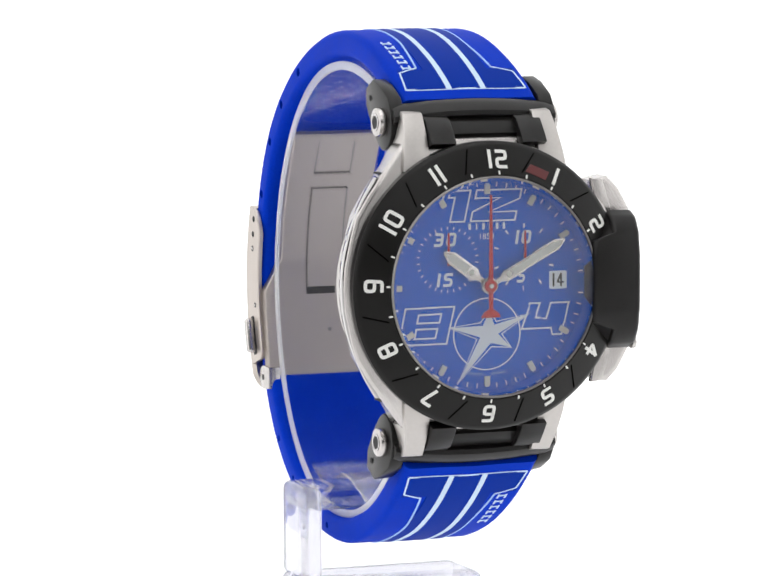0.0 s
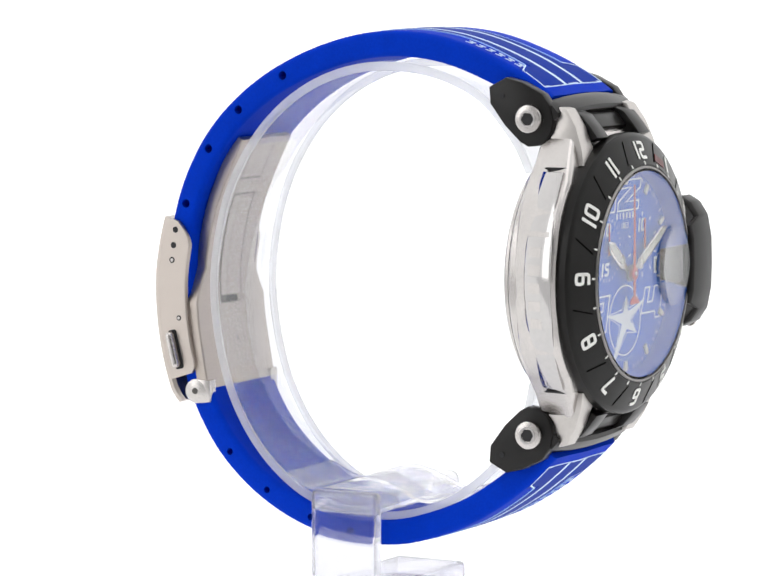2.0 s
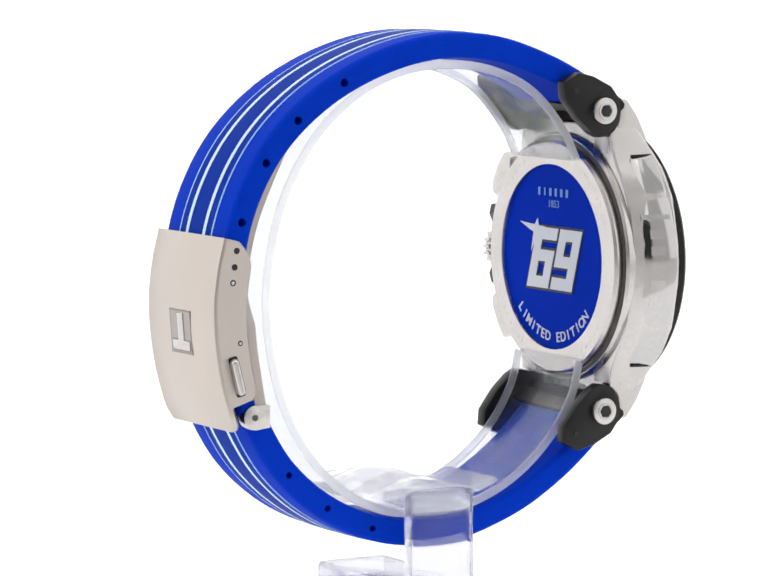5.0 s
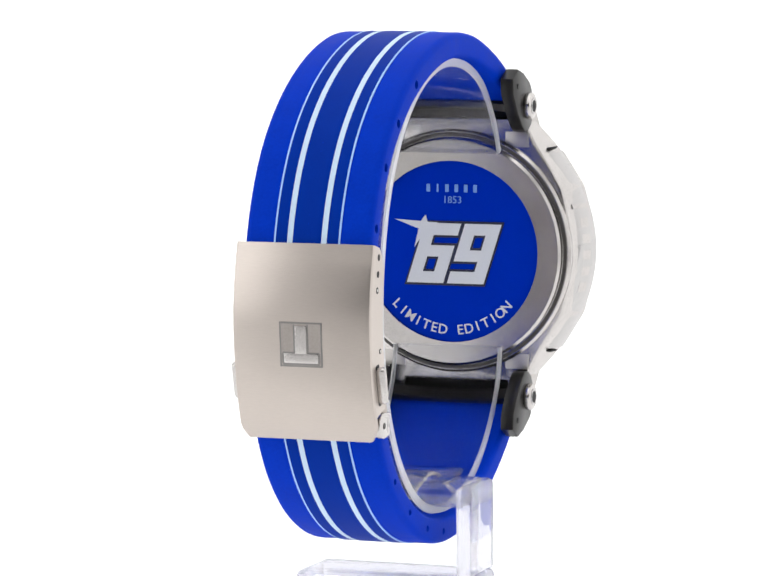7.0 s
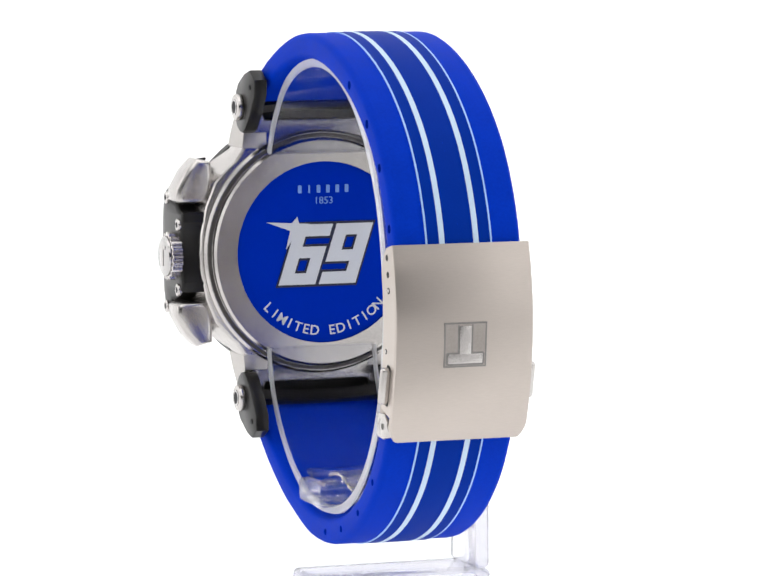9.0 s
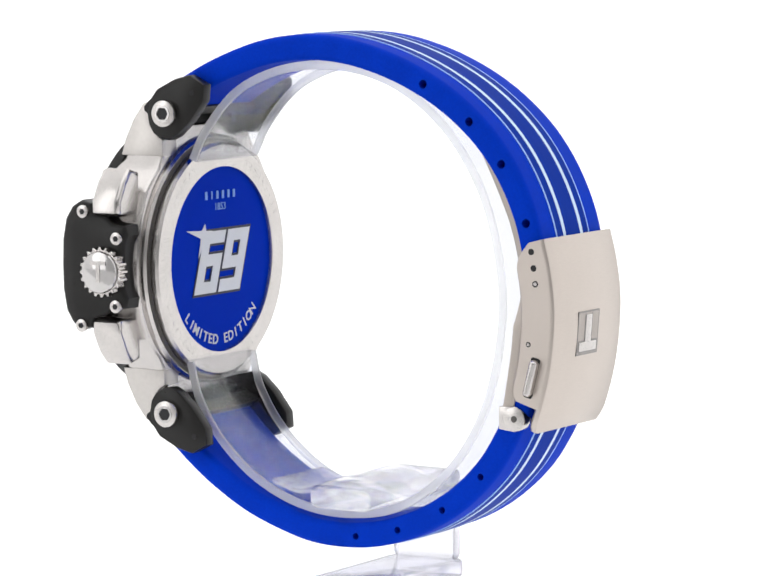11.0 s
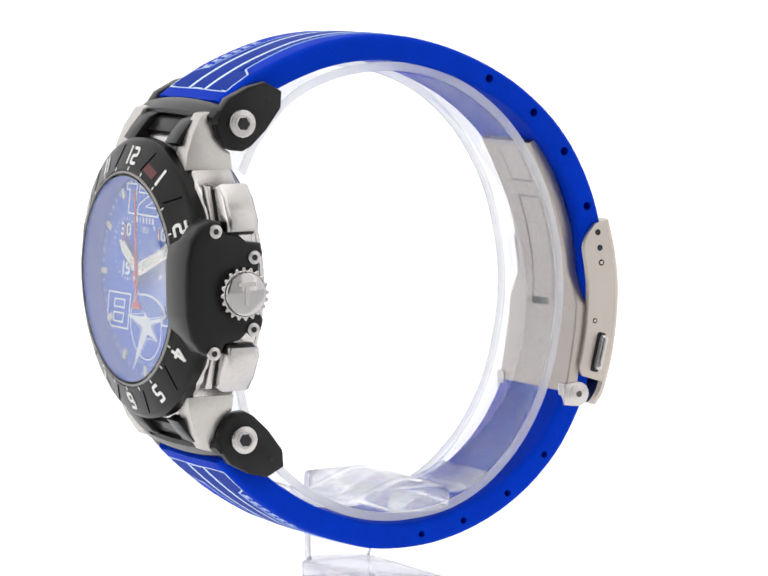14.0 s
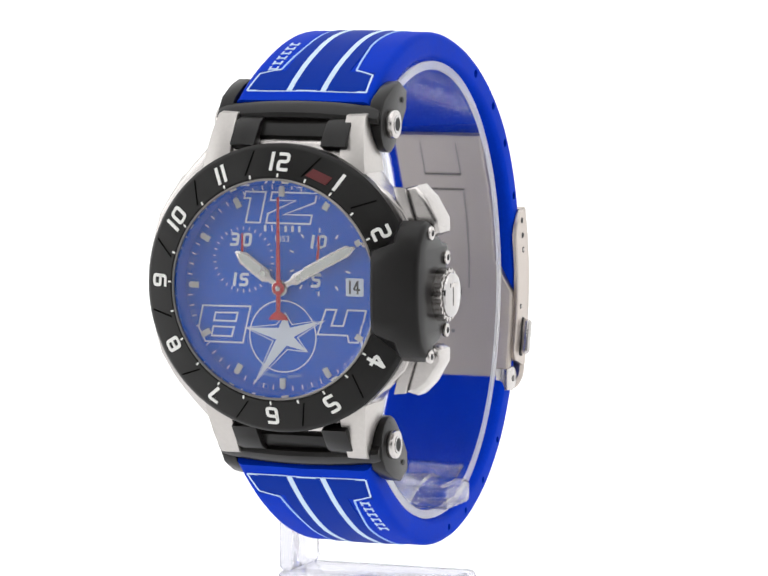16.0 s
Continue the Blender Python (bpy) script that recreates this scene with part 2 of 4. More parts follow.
DIGITS = {
    "0": [(((0, 0), (1, 0), (1, 1), (0, 1)), True)],
    "1": [(((0.5, 0), (0.5, 1)), False)],
    "2": [(((0, 1), (1, 1), (1, 0.52), (0, 0.52), (0, 0), (1, 0)), False)],
    "3": [(((0, 1), (1, 1), (1, 0), (0, 0)), False), (((0.25, 0.5), (1, 0.5)), False)],
    "4": [(((0.7, 1), (0, 0.3), (1.05, 0.3)), False), (((0.72, 0), (0.72, 0.92)), False)],
    "5": [(((1, 1), (0, 1), (0, 0.54), (1, 0.54), (1, 0), (0, 0)), False)],
    "6": [(((1, 1), (0, 1), (0, 0), (1, 0), (1, 0.54), (0, 0.54)), False)],
    "7": [(((0, 1), (1, 1), (0.35, 0)), False)],
    "8": [(((0, 0), (1, 0), (1, 1), (0, 1)), True), (((0, 0.52), (1, 0.52)), False)],
    "9": [(((0, 0), (1, 0), (1, 1), (0, 1), (0, 0.46), (1, 0.46)), False)],
}


def square_number(text, tall, wide, thick, depth, slant=0.0):
    """Squared figures with rounded corners as a bmesh in x and z, centred on 0, raised towards -y."""
    bm = bmesh.new()
    w, h = wide - thick, tall - thick
    steps = [thick if ch == "1" else wide for ch in text]
    gap = thick * 1.2
    x = -(sum(steps) + gap * (len(text) - 1)) / 2
    for ch, step in zip(text, steps):
        for k, (points, closed) in enumerate(DIGITS[ch]):
            x0 = x + thick / 2 - (w / 2 if ch == "1" else 0)
            line = [(x0 + u * w + slant * (v - 0.5) * h, (v - 0.5) * h) for u, v in points]
            if not closed:
                for i, j in ((0, 1), (-1, -2)):
                    a, b = Vector(line[i]), Vector(line[j])
                    line[i] = tuple(a + (a - b).normalized() * thick * (0.5 if ch in "147" else 0.25))
            stroke(bm, cut_corners(line, thick * 0.7, closed), thick, 0, -depth - 0.004 * k, closed)
        x += step + gap
    return bm


def moved(bm, m):
    bmesh.ops.transform(bm, matrix=m, verts=bm.verts)
    return bm


# ---- the added tent, out of view but for its sweep ----


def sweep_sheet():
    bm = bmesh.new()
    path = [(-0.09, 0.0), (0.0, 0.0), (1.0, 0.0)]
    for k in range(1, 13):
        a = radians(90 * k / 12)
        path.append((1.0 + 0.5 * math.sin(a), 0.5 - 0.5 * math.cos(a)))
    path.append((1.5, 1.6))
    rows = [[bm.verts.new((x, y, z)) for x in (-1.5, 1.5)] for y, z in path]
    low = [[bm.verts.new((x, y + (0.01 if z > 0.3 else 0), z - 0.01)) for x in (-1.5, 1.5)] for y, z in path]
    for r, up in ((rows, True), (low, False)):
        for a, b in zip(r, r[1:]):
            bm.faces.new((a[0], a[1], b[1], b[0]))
    return tagged(part("backdrop", bm, PAPER, None, scale=1), "white seamless sweep, table and background in one, with added glow", "backdrop", kind="structure")


def slab(name, size, at, mat, label, category):
    bm = bmesh.new()
    bmesh.ops.create_cube(bm, size=1)
    for v in bm.verts:
        v.co = Vector((v.co.x * size[0], v.co.y * size[1], v.co.z * size[2])) + Vector(at)
    return tagged(part(name, bm, mat, None, scale=1), label, category, kind="structure")


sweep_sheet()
slab("floor", (3.0, 1.51, 0.02), (0, -0.845, -0.012), FRONT_SHEET, "unseen dimmer glowing sheet added for reflections in the dial", "table top")
slab("wall_west", (0.02, 3.1, 1.6), (-1.52, -0.05, 0.8), CARD, "unseen glowing white side wall added as fill light", "wall")
slab("wall_east", (0.02, 3.1, 1.6), (1.52, -0.05, 0.8), CARD, "unseen glowing white side wall added as fill light", "wall")
slab("wall_south", (3.06, 0.02, 1.6), (0, -1.62, 0.8), WALL, "unseen dark grey wall added for dark reflections", "wall")
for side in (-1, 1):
    slab("wall_front", (1.18, 0.01, 1.6), (side * 0.91, -0.74, 0.8), FRONT, "unseen glowing grey panel added beside the camera gap for reflections", "wall")
slab("wall_front", (0.63, 0.01, 1.2), (0, -0.74, 1.0), CARD, "unseen glowing white panel added above the camera gap", "wall")
slab("ceiling", (3.06, 3.2, 0.02), (0, -0.05, 1.62), CARD, "unseen glowing white roof added as fill light", "ceiling")

# ---- the watch ----
watch = tagged(new("wristwatch"), "blue rubber sports chronograph in steel and black on clear stand", "watch")
watch.location = (0, 0, BASE * MM)

# strap: (y, z) of its middle line
UPPER = [(-33.7, 19.3), (-30.2, 21.7), (-24.5, 24.6), (-17, 27.25), (-10, 28.35), (-3, 28.15), (4, 26.65), (11, 24.0), (17.5, 20.3), (23.3, 15.4), (27.6, 9.8), (30.8, 3.0), (32.4, -4.0), (32.7, -12.0), (32.2, -18.3), (31.4, -21.6)]
LOWER = [(-34.0, -33.2), (-30.8, -36.3), (-26.0, -40.2), (-19.5, -44.2), (-12.9, -46.8), (-6.7, -48.3), (0.5, -48.4), (7, -47.2), (13.2, -44.8), (18.8, -41.3), (23.6, -36.8), (26.8, -32.2), (29.2, -27.3), (30.2, -23.6)]
HALF = 10.2
THICK = 4.2


def strap_section(half, thick):
    """A flat band with rounded edges and a slightly crowned outside."""
    t = thick / 2
    out = [(-half + 0.9, -t), (half - 0.9, -t)]
    for k in range(1, 5):
        a = radians(-90 + 90 * k / 4)
        out.append((half - 0.9 + 0.9 * math.cos(a), -t + 0.9 + 0.9 * math.sin(a)))
    for k in range(5):
        a = radians(90 * k / 4)
        out.append((half - 1.1 + 1.1 * math.cos(a), t - 1.25 + 1.1 * math.sin(a)))
    for x in (0.5, 0.0, -0.5):
        out.append((x * half, t - 0.15 + 0.15 * (1 - 4 * x * x)))
    for k in range(5):
        a = radians(90 + 90 * k / 4)
        out.append((-half + 1.1 + 1.1 * math.cos(a), t - 1.25 + 1.1 * math.sin(a)))
    for k in range(4):
        a = radians(180 + 90 * k / 4)
        out.append((-half + 0.9 + 0.9 * math.cos(a), -t + 0.9 + 0.9 * math.sin(a)))
    return out


def strap_line(path, nrm, s0, s1, x0, x1, width, bm, lift=0.03, tall=0.16):
    """A printed line on the strap's outside from share s0 of its length at x0 to s1 at x1."""
    steps = max(2, int(abs(s1 - s0) * 80) + 1)
    count = len(path) - 1

    def spot(s):
        i = min(int(s * count), count - 1)
        f = s * count - i
        return path[i].lerp(path[i + 1], f), nrm[i].lerp(nrm[i + 1], f).normalized()

    pts = []
    for k in range(steps + 1):
        f = k / steps
        p, n = spot(s0 + (s1 - s0) * f)
        pts.append((x0 + (x1 - x0) * f, p, n))
    rings = []
    for k, (x, p, n) in enumerate(pts):
        a, b = pts[max(k - 1, 0)], pts[min(k + 1, len(pts) - 1)]
        dx, ds = b[0] - a[0], (b[1] - a[1]).length
        size = math.hypot(dx, ds)
        ex, es = ds / size * width / 2, -dx / size * width / 2
        tang = Vector((n.y, -n.x))
        if tang.dot(b[1] - a[1]) < 0:
            tang = -tang
        ring = []
        for side, o in ((1, 0), (-1, 0), (-1, 1), (1, 1)):
            xx = x + side * ex
            q = p + tang * (side * es)
            crown = THICK / 2 - 0.15 + 0.15 * (1 - (xx / HALF) ** 2)
            off = crown + lift - (0 if o else tall)
            ring.append(bm.verts.new((CX + xx, q.x + n.x * off, q.y + n.y * off)))
        rings.append(ring)
    for a, b in zip(rings, rings[1:]):
        for k in range(4):
            bm.faces.new((a[k], a[(k + 1) % 4], b[(k + 1) % 4], b[k]))
    bm.faces.new(rings[0][::-1])
    bm.faces.new(rings[-1])


def strap(points, flip, label, bores, radius):
    """One half of the strap with its printed lines and the pin holes through it."""
    path = curve2(points, 72)
    nrm = normals2(path)
    if flip:
        nrm = [-n for n in nrm]
    bm = bmesh.new()
    sweep(bm, path, strap_section(HALF, THICK), nrm, widths=[(1 + 0.07 * max(0.0, 1 - k / 20), 1) for k in range(len(path))])
    ob = part("strap", bm, RUBBER, watch, label)
    length = sum((b - a).length for a, b in zip(path, path[1:]))
    for s in bores:
        p = path[round(s / length * 72)]
        bm = bmesh.new()
        rod = [bm.verts.new((x * MM, (p.x + radius * math.cos(a)) * MM, (p.y + radius * math.sin(a)) * MM)) for x in (-14, 14) for a in [2 * math.pi * k / 16 for k in range(16)]]
        bm.faces.new(rod[:16]), bm.faces.new(rod[:15:-1])
        for k in range(16):
            bm.faces.new((rod[k], rod[k + 16], rod[(k + 1) % 16 + 16], rod[(k + 1) % 16]))
        bmesh.ops.recalc_face_normals(bm, faces=bm.faces)
        me = bpy.data.meshes.new("bore")
        bm.to_mesh(me)
        bm.free()
        rod_ob = new("bore", me)
        rod_ob.parent = watch
        cut = ob.modifiers.new("bore", "BOOLEAN")
        cut.operation, cut.object, cut.solver = "DIFFERENCE", rod_ob, "EXACT"
        done = bpy.data.meshes.new_from_object(ob.evaluated_get(bpy.context.evaluated_depsgraph_get()))
        ob.modifiers.clear()
        ob.data = done
        done.name = "strap"
        bpy.data.objects.remove(rod_ob)
    return ob, path, nrm


upper, up_path, up_nrm = strap(UPPER, False, "upper blue rubber strap half with pale racing lines", (50.1, 59.6, 68.2, 78.6), 0.7)
lower, low_path, low_nrm = strap(LOWER, True, "lower blue rubber strap half with pale racing lines", (39.0, 47.0, 55.4, 65.0), 0.55)
UP_LEN = sum((b - a).length for a, b in zip(up_path, up_path[1:]))
LOW_LEN = sum((b - a).length for a, b in zip(low_path, low_path[1:]))


def racing_lines(ob, path, nrm, length, reach):
    """The pale print of one strap half: frame by the case, two broad and two fine lines running back to the buckle."""
    s = 1 / length

    def line(x0, x1, a, b, width, label="", mat=PRINT):
        bm = bmesh.new()
        strap_line(path, nrm, a * s, b * s, x0, x1, width, bm)
        part("printed_line", bm, mat, ob, label)

    bm = bmesh.new()
    for k in range(8):
        strap_line(path, nrm, 7.4 * s, reach * s, -4.55 + k * 1.3, -4.55 + k * 1.3, 1.302, bm, 0.012, 0.1)
    for k in range(14):
        strap_line(path, nrm, 2.2 * s, 7.4 * s, -8.775 + k * 1.35, -8.775 + k * 1.35, 1.352, bm, 0.012, 0.1)
    part("dark_panel", bm, RUBBER_DARK, ob, "darker blue printed panel between the lines")
    line(-9.7, 9.7, 2.2, 2.2, 0.34)
    for side in (-1, 1):
        line(side * 2.75, side * 2.75, 2.2, reach, 0.88)
        line(side * 9.7, side * 9.2, 2.2, 6.6, 0.28)
        line(side * 9.2, side * 6.1, 6.6, 7.9, 0.28)
        line(side * 6.1, side * 5.2, 7.9, 17.0, 0.28, "", PRINT_FINE)
        line(side * 5.2, side * 5.2, 17.0, reach, 0.28, "", PRINT_FINE)


racing_lines(upper, up_path, up_nrm, UP_LEN, UP_LEN - 19.7)
racing_lines(lower, low_path, low_nrm, LOW_LEN, LOW_LEN - 3.0)


def word_bars(ob, path, nrm, length, x, start, step, n):
    """The product name beside the fine line, as plain strokes of its size."""
    for k in range(n):
        bm = bmesh.new()
        a = start + k * step
        strap_line(path, nrm, a / length, (a + step * 0.62) / length, x - 0.6, x - 0.6, 0.28, bm)
        strap_line(path, nrm, a / length, (a + step * 0.62) / length, x + 0.6, x + 0.6, 0.28, bm, lift=0.034)
        strap_line(path, nrm, (a + step * 0.1) / length, (a + step * 0.28) / length, x, x, 1.4, bm, lift=0.038)
        part("word_stroke", bm, PRINT, ob)


word_bars(upper, up_path, up_nrm, UP_LEN, -7.6, 7.6, 1.75, 6)
word_bars(lower, low_path, low_nrm, LOW_LEN, 7.6, 8.2, 1.75, 6)


def outline_x(bm, outline, x0, x1, bevel=0.0, segments=2):
    """A prism of an outline (y, z) between two x, with bevelled end edges."""
    m = Matrix(((0, 1, 0, 0), (1, 0, 0, 0), (0, 0, 1, 0), (0, 0, 0, 1)))
    return prism(bm, outline, x0, x1, bevel, m, segments)


def flip_z(outline, flip):
    return [(y, 2 * CZ - z) for y, z in outline][::-1] if flip else outline


def cylinder_x(bm, y, z, r, x0, x1, n=32, bevel=0.0):
    outline_x(bm, [(y + a, z + b) for a, b in disc(r, n)], x0, x1, bevel)


LUG = [(-25.3, 22.2), (-28.2, 23.7), (-31.0, 23.0), (-34.4, 21.3), (-35.8, 19.4), (-36.2, 17.4), (-35.9, 15.6), (-35.0, 14.2), (-33.6, 13.4), (-32.0, 13.2), (-30.6, 13.9), (-28.0, 16.3), (-25.5, 19.6)]
BAR = [(-34.0, 20.5), (-35.2, 20.9), (-36.6, 20.4), (-37.6, 19.3), (-37.5, 18.6), (-36.0, 17.6), (-33.5, 16.8), (-31.0, 18.2)]
TOOTH = [(-36.6, 18.9), (-38.9, 17.9), (-40.4, 16.2), (-41.6, 14.6), (-40.2, 13.9), (-38.0, 15.8), (-36.2, 17.6)]
SLOT = [(-35.5, 18.8), (-37.9, 17.6), (-39.2, 15.9), (-38.6, 14.6), (-35.0, 14.6)]


def lug_piece(flip):
    """The black link that joins strap and case, with its two bolts."""
    bm = bmesh.new()
    rings = []
    for k in range(25):
        x = -13.0 + k * 26 / 24
        drop = 1.0 * (x / 13.0) ** 2
        small = 0.93 if k in (0, 24) else 1.0
        my, mz = -34.8, 18.6
        line = flip_z([(my + (y - my) * small + drop * 0.45, mz + (z - mz) * small - drop * 0.8) for y, z in BAR], flip)
        rings.append([bm.verts.new((CX + x, y, z)) for y, z in line])
    n = len(BAR)
    for a, b in zip(rings, rings[1:]):
        for k in range(n):
            bm.faces.new((a[k], a[(k + 1) % n], b[(k + 1) % n], b[k]))
    bm.faces.new(rings[0]), bm.faces.new(rings[-1][::-1])
    ob = part("end_link", bm, BLACK, watch, "black coated link between strap and case")
    for side in (-1, 1):
        bm = bmesh.new()
        outline_x(bm, flip_z(LUG, flip), CX + side * 11.0, CX + side * 13.3, 0.3)
        part("side_plate", bm, BLACK, ob)
        bm = bmesh.new()
        outline_x(bm, flip_z(TOOTH, flip), CX + side * 5.3 + 0.35, CX + side * 9.3 + 0.35, 0.2)
        part("link_tooth", bm, BLACK, ob)
        y, z = flip_z([(-32.5, 17.5)], flip)[0]
        bm = bmesh.new()
        cylinder_x(bm, y, z, 2.2, CX + side * 13.2, CX + side * 14.45, 36, 0.35)
        part("bolt", bm, SATIN, ob, "steel socket bolt")
        bm = bmesh.new()
        cylinder_x(bm, y, z, 1.05, CX + side * 14.40, CX + side * 14.48, 6)
        part("bolt_socket", bm, HOLE, ob, "dark hexagonal socket")
        bm = bmesh.new()
        lathe_ring = [(1.05, 0.0), (1.35, 0.0), (1.35, 0.12), (1.05, 0.12)]
        lathe(bm, lathe_ring, 24, (0, 0))
        moved(bm, Matrix.Translation((CX + side * 14.55, y, z)) @ Matrix.Rotation(radians(90 * side), 4, "Z"))
        part("bolt_rim", bm, STEEL, ob)
        y, z = flip_z([(-27.6, 20.9)], flip)[0]
        bm = bmesh.new()
        cylinder_x(bm, y, z, 0.45, CX + side * 13.36, CX + side * 13.43, 12)
        part("pin_hole", bm, HOLE, ob)
    bm = bmesh.new()
    outline_x(bm, flip_z(SLOT, flip), CX - 9.2, CX + 9.2, 0.15)
    part("cross_bar", bm, BLACK_MATT, ob)
    return ob


lug_piece(False)
lug_piece(True)

# ---- case ----


def case_outline():
    right = [(8.8, 22.0), (9.4, 24.0), (11.9, 24.4), (12.1, 18.8), (13.3, 16.8), (16.6, 14.5), (19.4, 11.8), (21.2, 7.8), (22.2, 3.2), (22.4, 0.0)]
    left = right[:3] + [(12.2, 21.6), (15.4, 17.8), (18.4, 13.8), (20.4, 10.6)] + right[7:]
    east = right + [(x, -z) for x, z in right[-2::-1]]
    west = left + [(x, -z) for x, z in left[-2::-1]]
    return [(CX + x, CZ + z) for x, z in east] + [(CX - x, CZ + z) for x, z in west[::-1]]


def lug_fall(bm):
    for v in bm.verts:
        if abs(v.co.x - CX) > 13.6 and v.co.y > -36:
            v.co.x = CX + (v.co.x - CX) * 0.92
        over = abs(v.co.z - CZ) - 15.0
        if over > 0:
            v.co.y += over * (0.27 if v.co.y < -36 else -0.1)


bm = bmesh.new()
prism(bm, case_outline(), -41.3, -33.4, 0.7, None, 3)
for side in (-1, 1):
    bmesh.ops.bisect_plane(bm, geom=bm.verts[:] + bm.edges[:] + bm.faces[:], plane_co=(0, 0, CZ + side * 15.0), plane_no=(0, 0, 1))
lug_fall(bm)
case = part("case", bm, SATIN, watch, "polished and satin steel watch case", sharp=20)

LUG_CHEEK = [(-41.5, 10.6), (-40.95, 13.2), (-39.7, 16.4), (-38.0, 19.0), (-36.7, 19.3), (-36.55, 16.9), (-36.1, 15.4), (-35.1, 13.95), (-33.8, 13.1), (-33.6, 10.6)]
for side in (-1, 1):
    for flip in (False, True):
        bm = bmesh.new()
        outline_x(bm, flip_z(LUG_CHEEK, flip), CX + side * 8.8, CX + side * 13.1, 0.14)
        for v in bm.verts:
            if abs(v.co.x - CX) > 12:
                v.co.x -= side * max(0.0, abs(v.co.z - CZ) - 17.5) * 0.15
        part("lug", bm, LUG_STEEL, case, "brushed steel lug")

bm = bmesh.new()
lathe(bm, [(20.6, -41.0), (20.9, -42.0), (20.2, -42.2), (16.0, -42.2), (16.0, -41.0)], 96)
part("bezel_seat", bm, STEEL, case)

bm = bmesh.new()
rows = []
for k in range(43):
    z = 16.38 - k * 0.78
    out, inn = CX - 22.7 + 0.0200 * z * z, CX - 13.0
    f, g = -40.7 + 0.0030 * z * z, -34.7 - 0.0030 * z * z
    rows.append([bm.verts.new((x + (0.28 * (y + 40.7) if x != inn else 0), y, CZ + z)) for x, y in ((inn, f), (out + 0.5, f), (out + 0.12, f + 0.15), (out, f + 0.5), (out, g - 1.6), (out + 0.3, g - 0.6), (out + 0.9, g), (inn, g))])
for a, q in zip(rows, rows[1:]):
    for k in range(8):
        bm.faces.new((a[k], a[(k + 1) % 8], q[(k + 1) % 8], q[k]))
bm.faces.new(rows[0]), bm.faces.new(rows[-1][::-1])
part("flank", bm, STEEL, case, "mirror polished flank with engraved strokes")
for k in range(6):
    bm = bmesh.new()
    z0 = CZ + 7.4 - k * 2.7
    tall, wide = (0.75, 4.6) if k == 0 else (1.5, 2.3)
    outline_x(bm, [(-37.5 + a, z0 + q) for a, q in ((-wide / 2, -tall / 2), (wide / 2, -tall / 2), (wide / 2, tall / 2), (-wide / 2, tall / 2))], CX - 22.715, CX - 22.2)
    for v in bm.verts:
        v.co.x += (v.co.z - CZ) ** 2 * 0.0200 + 0.28 * (v.co.y + 40.7)
    part("engraved_stroke", bm, SATIN, case)
for z in (16.9, -16.9):
    bm = bmesh.new()
    outline_x(bm, [(-40.0 + a, CZ + z + q) for a, q in ((0, -0.2), (3.6, -0.12), (3.6, 0.12), (0, 0.2))], CX - 15.95, CX - 12.0)
    part("flank_slit", bm, HOLE, case, "dark slit at the end of the flank")

# case back
bm = bmesh.new()
lathe(bm, [(15.0, -31.2), (15.1, -30.9), (18.6, -31.0), (19.0, -31.4), (19.0, -32.3), (19.9, -32.4), (20.3, -32.8), (20.3, -34.5), (15.0, -34.5)], 128)
back = part("case_back", bm, SATIN, watch, "satin steel case back with a blue enamel disc")
bm = bmesh.new()
lathe(bm, [(0, -31.5), (15.05, -31.5), (15.05, -32.8), (0, -32.8)], 96)
back.location = (-0.25 * MM, 0, -0.2 * MM)
part("enamel_disc", bm, BACK_BLUE, back, "bright blue enamel disc")
bm = bmesh.new()
lathe(bm, [(19.15, -32.2), (19.75, -32.2), (19.75, -32.6), (19.15, -32.6)], 128)
part("groove", bm, ENGRAVE, back)


def back_marks():
    """Fine etched words round the steel ring of the case back, too small to read: plain strokes."""
    for a0, n in ((18, 8), (112, 9), (196, 8), (292, 9)):
        for k in range(n):
            a = radians(a0 + k * 5.2)
            bm = bmesh.new()
            prism(bm, rounded(0.28, 0.95, 0.06, 1), -30.97, -30.935, 0)
            prism(bm, rounded(0.5, 0.24, 0.05, 1), -30.97, -30.93, 0, Matrix.Translation((0.3, 0, 0.3 - 0.6 * (k % 2))))
            moved(bm, Matrix.Translation((CX + 16.9 * math.sin(a), 0, CZ + 16.9 * math.cos(a))) @ Matrix.Rotation(a, 4, "Y"))
            part("etched_stroke", bm, SATIN, back)


back_marks()


def at_back(x, z, y, turn=0.0):
    """Places a flat piece on the case back, seen from behind: x to that viewer's right, turn clockwise to that viewer."""
    return Matrix.Translation((CX - x, y - 0.35, CZ + z)) @ Matrix.Rotation(math.pi, 4, "Z") @ Matrix.Rotation(radians(turn), 4, "Y")


SIX = ((0, 0, 2.2, 10), (2.2, 8.0, 6.4, 10), (4.2, 0, 6.4, 6.3), (2.2, 4.4, 4.2, 6.3), (2.2, 0, 4.2, 1.9))


def on_slope(x0, box):
    a, b, c, d = box
    return [(x0 + u + 0.32 * (v - 5), v - 5) for u, v in ((a, b), (c, b), (c, d), (a, d))]


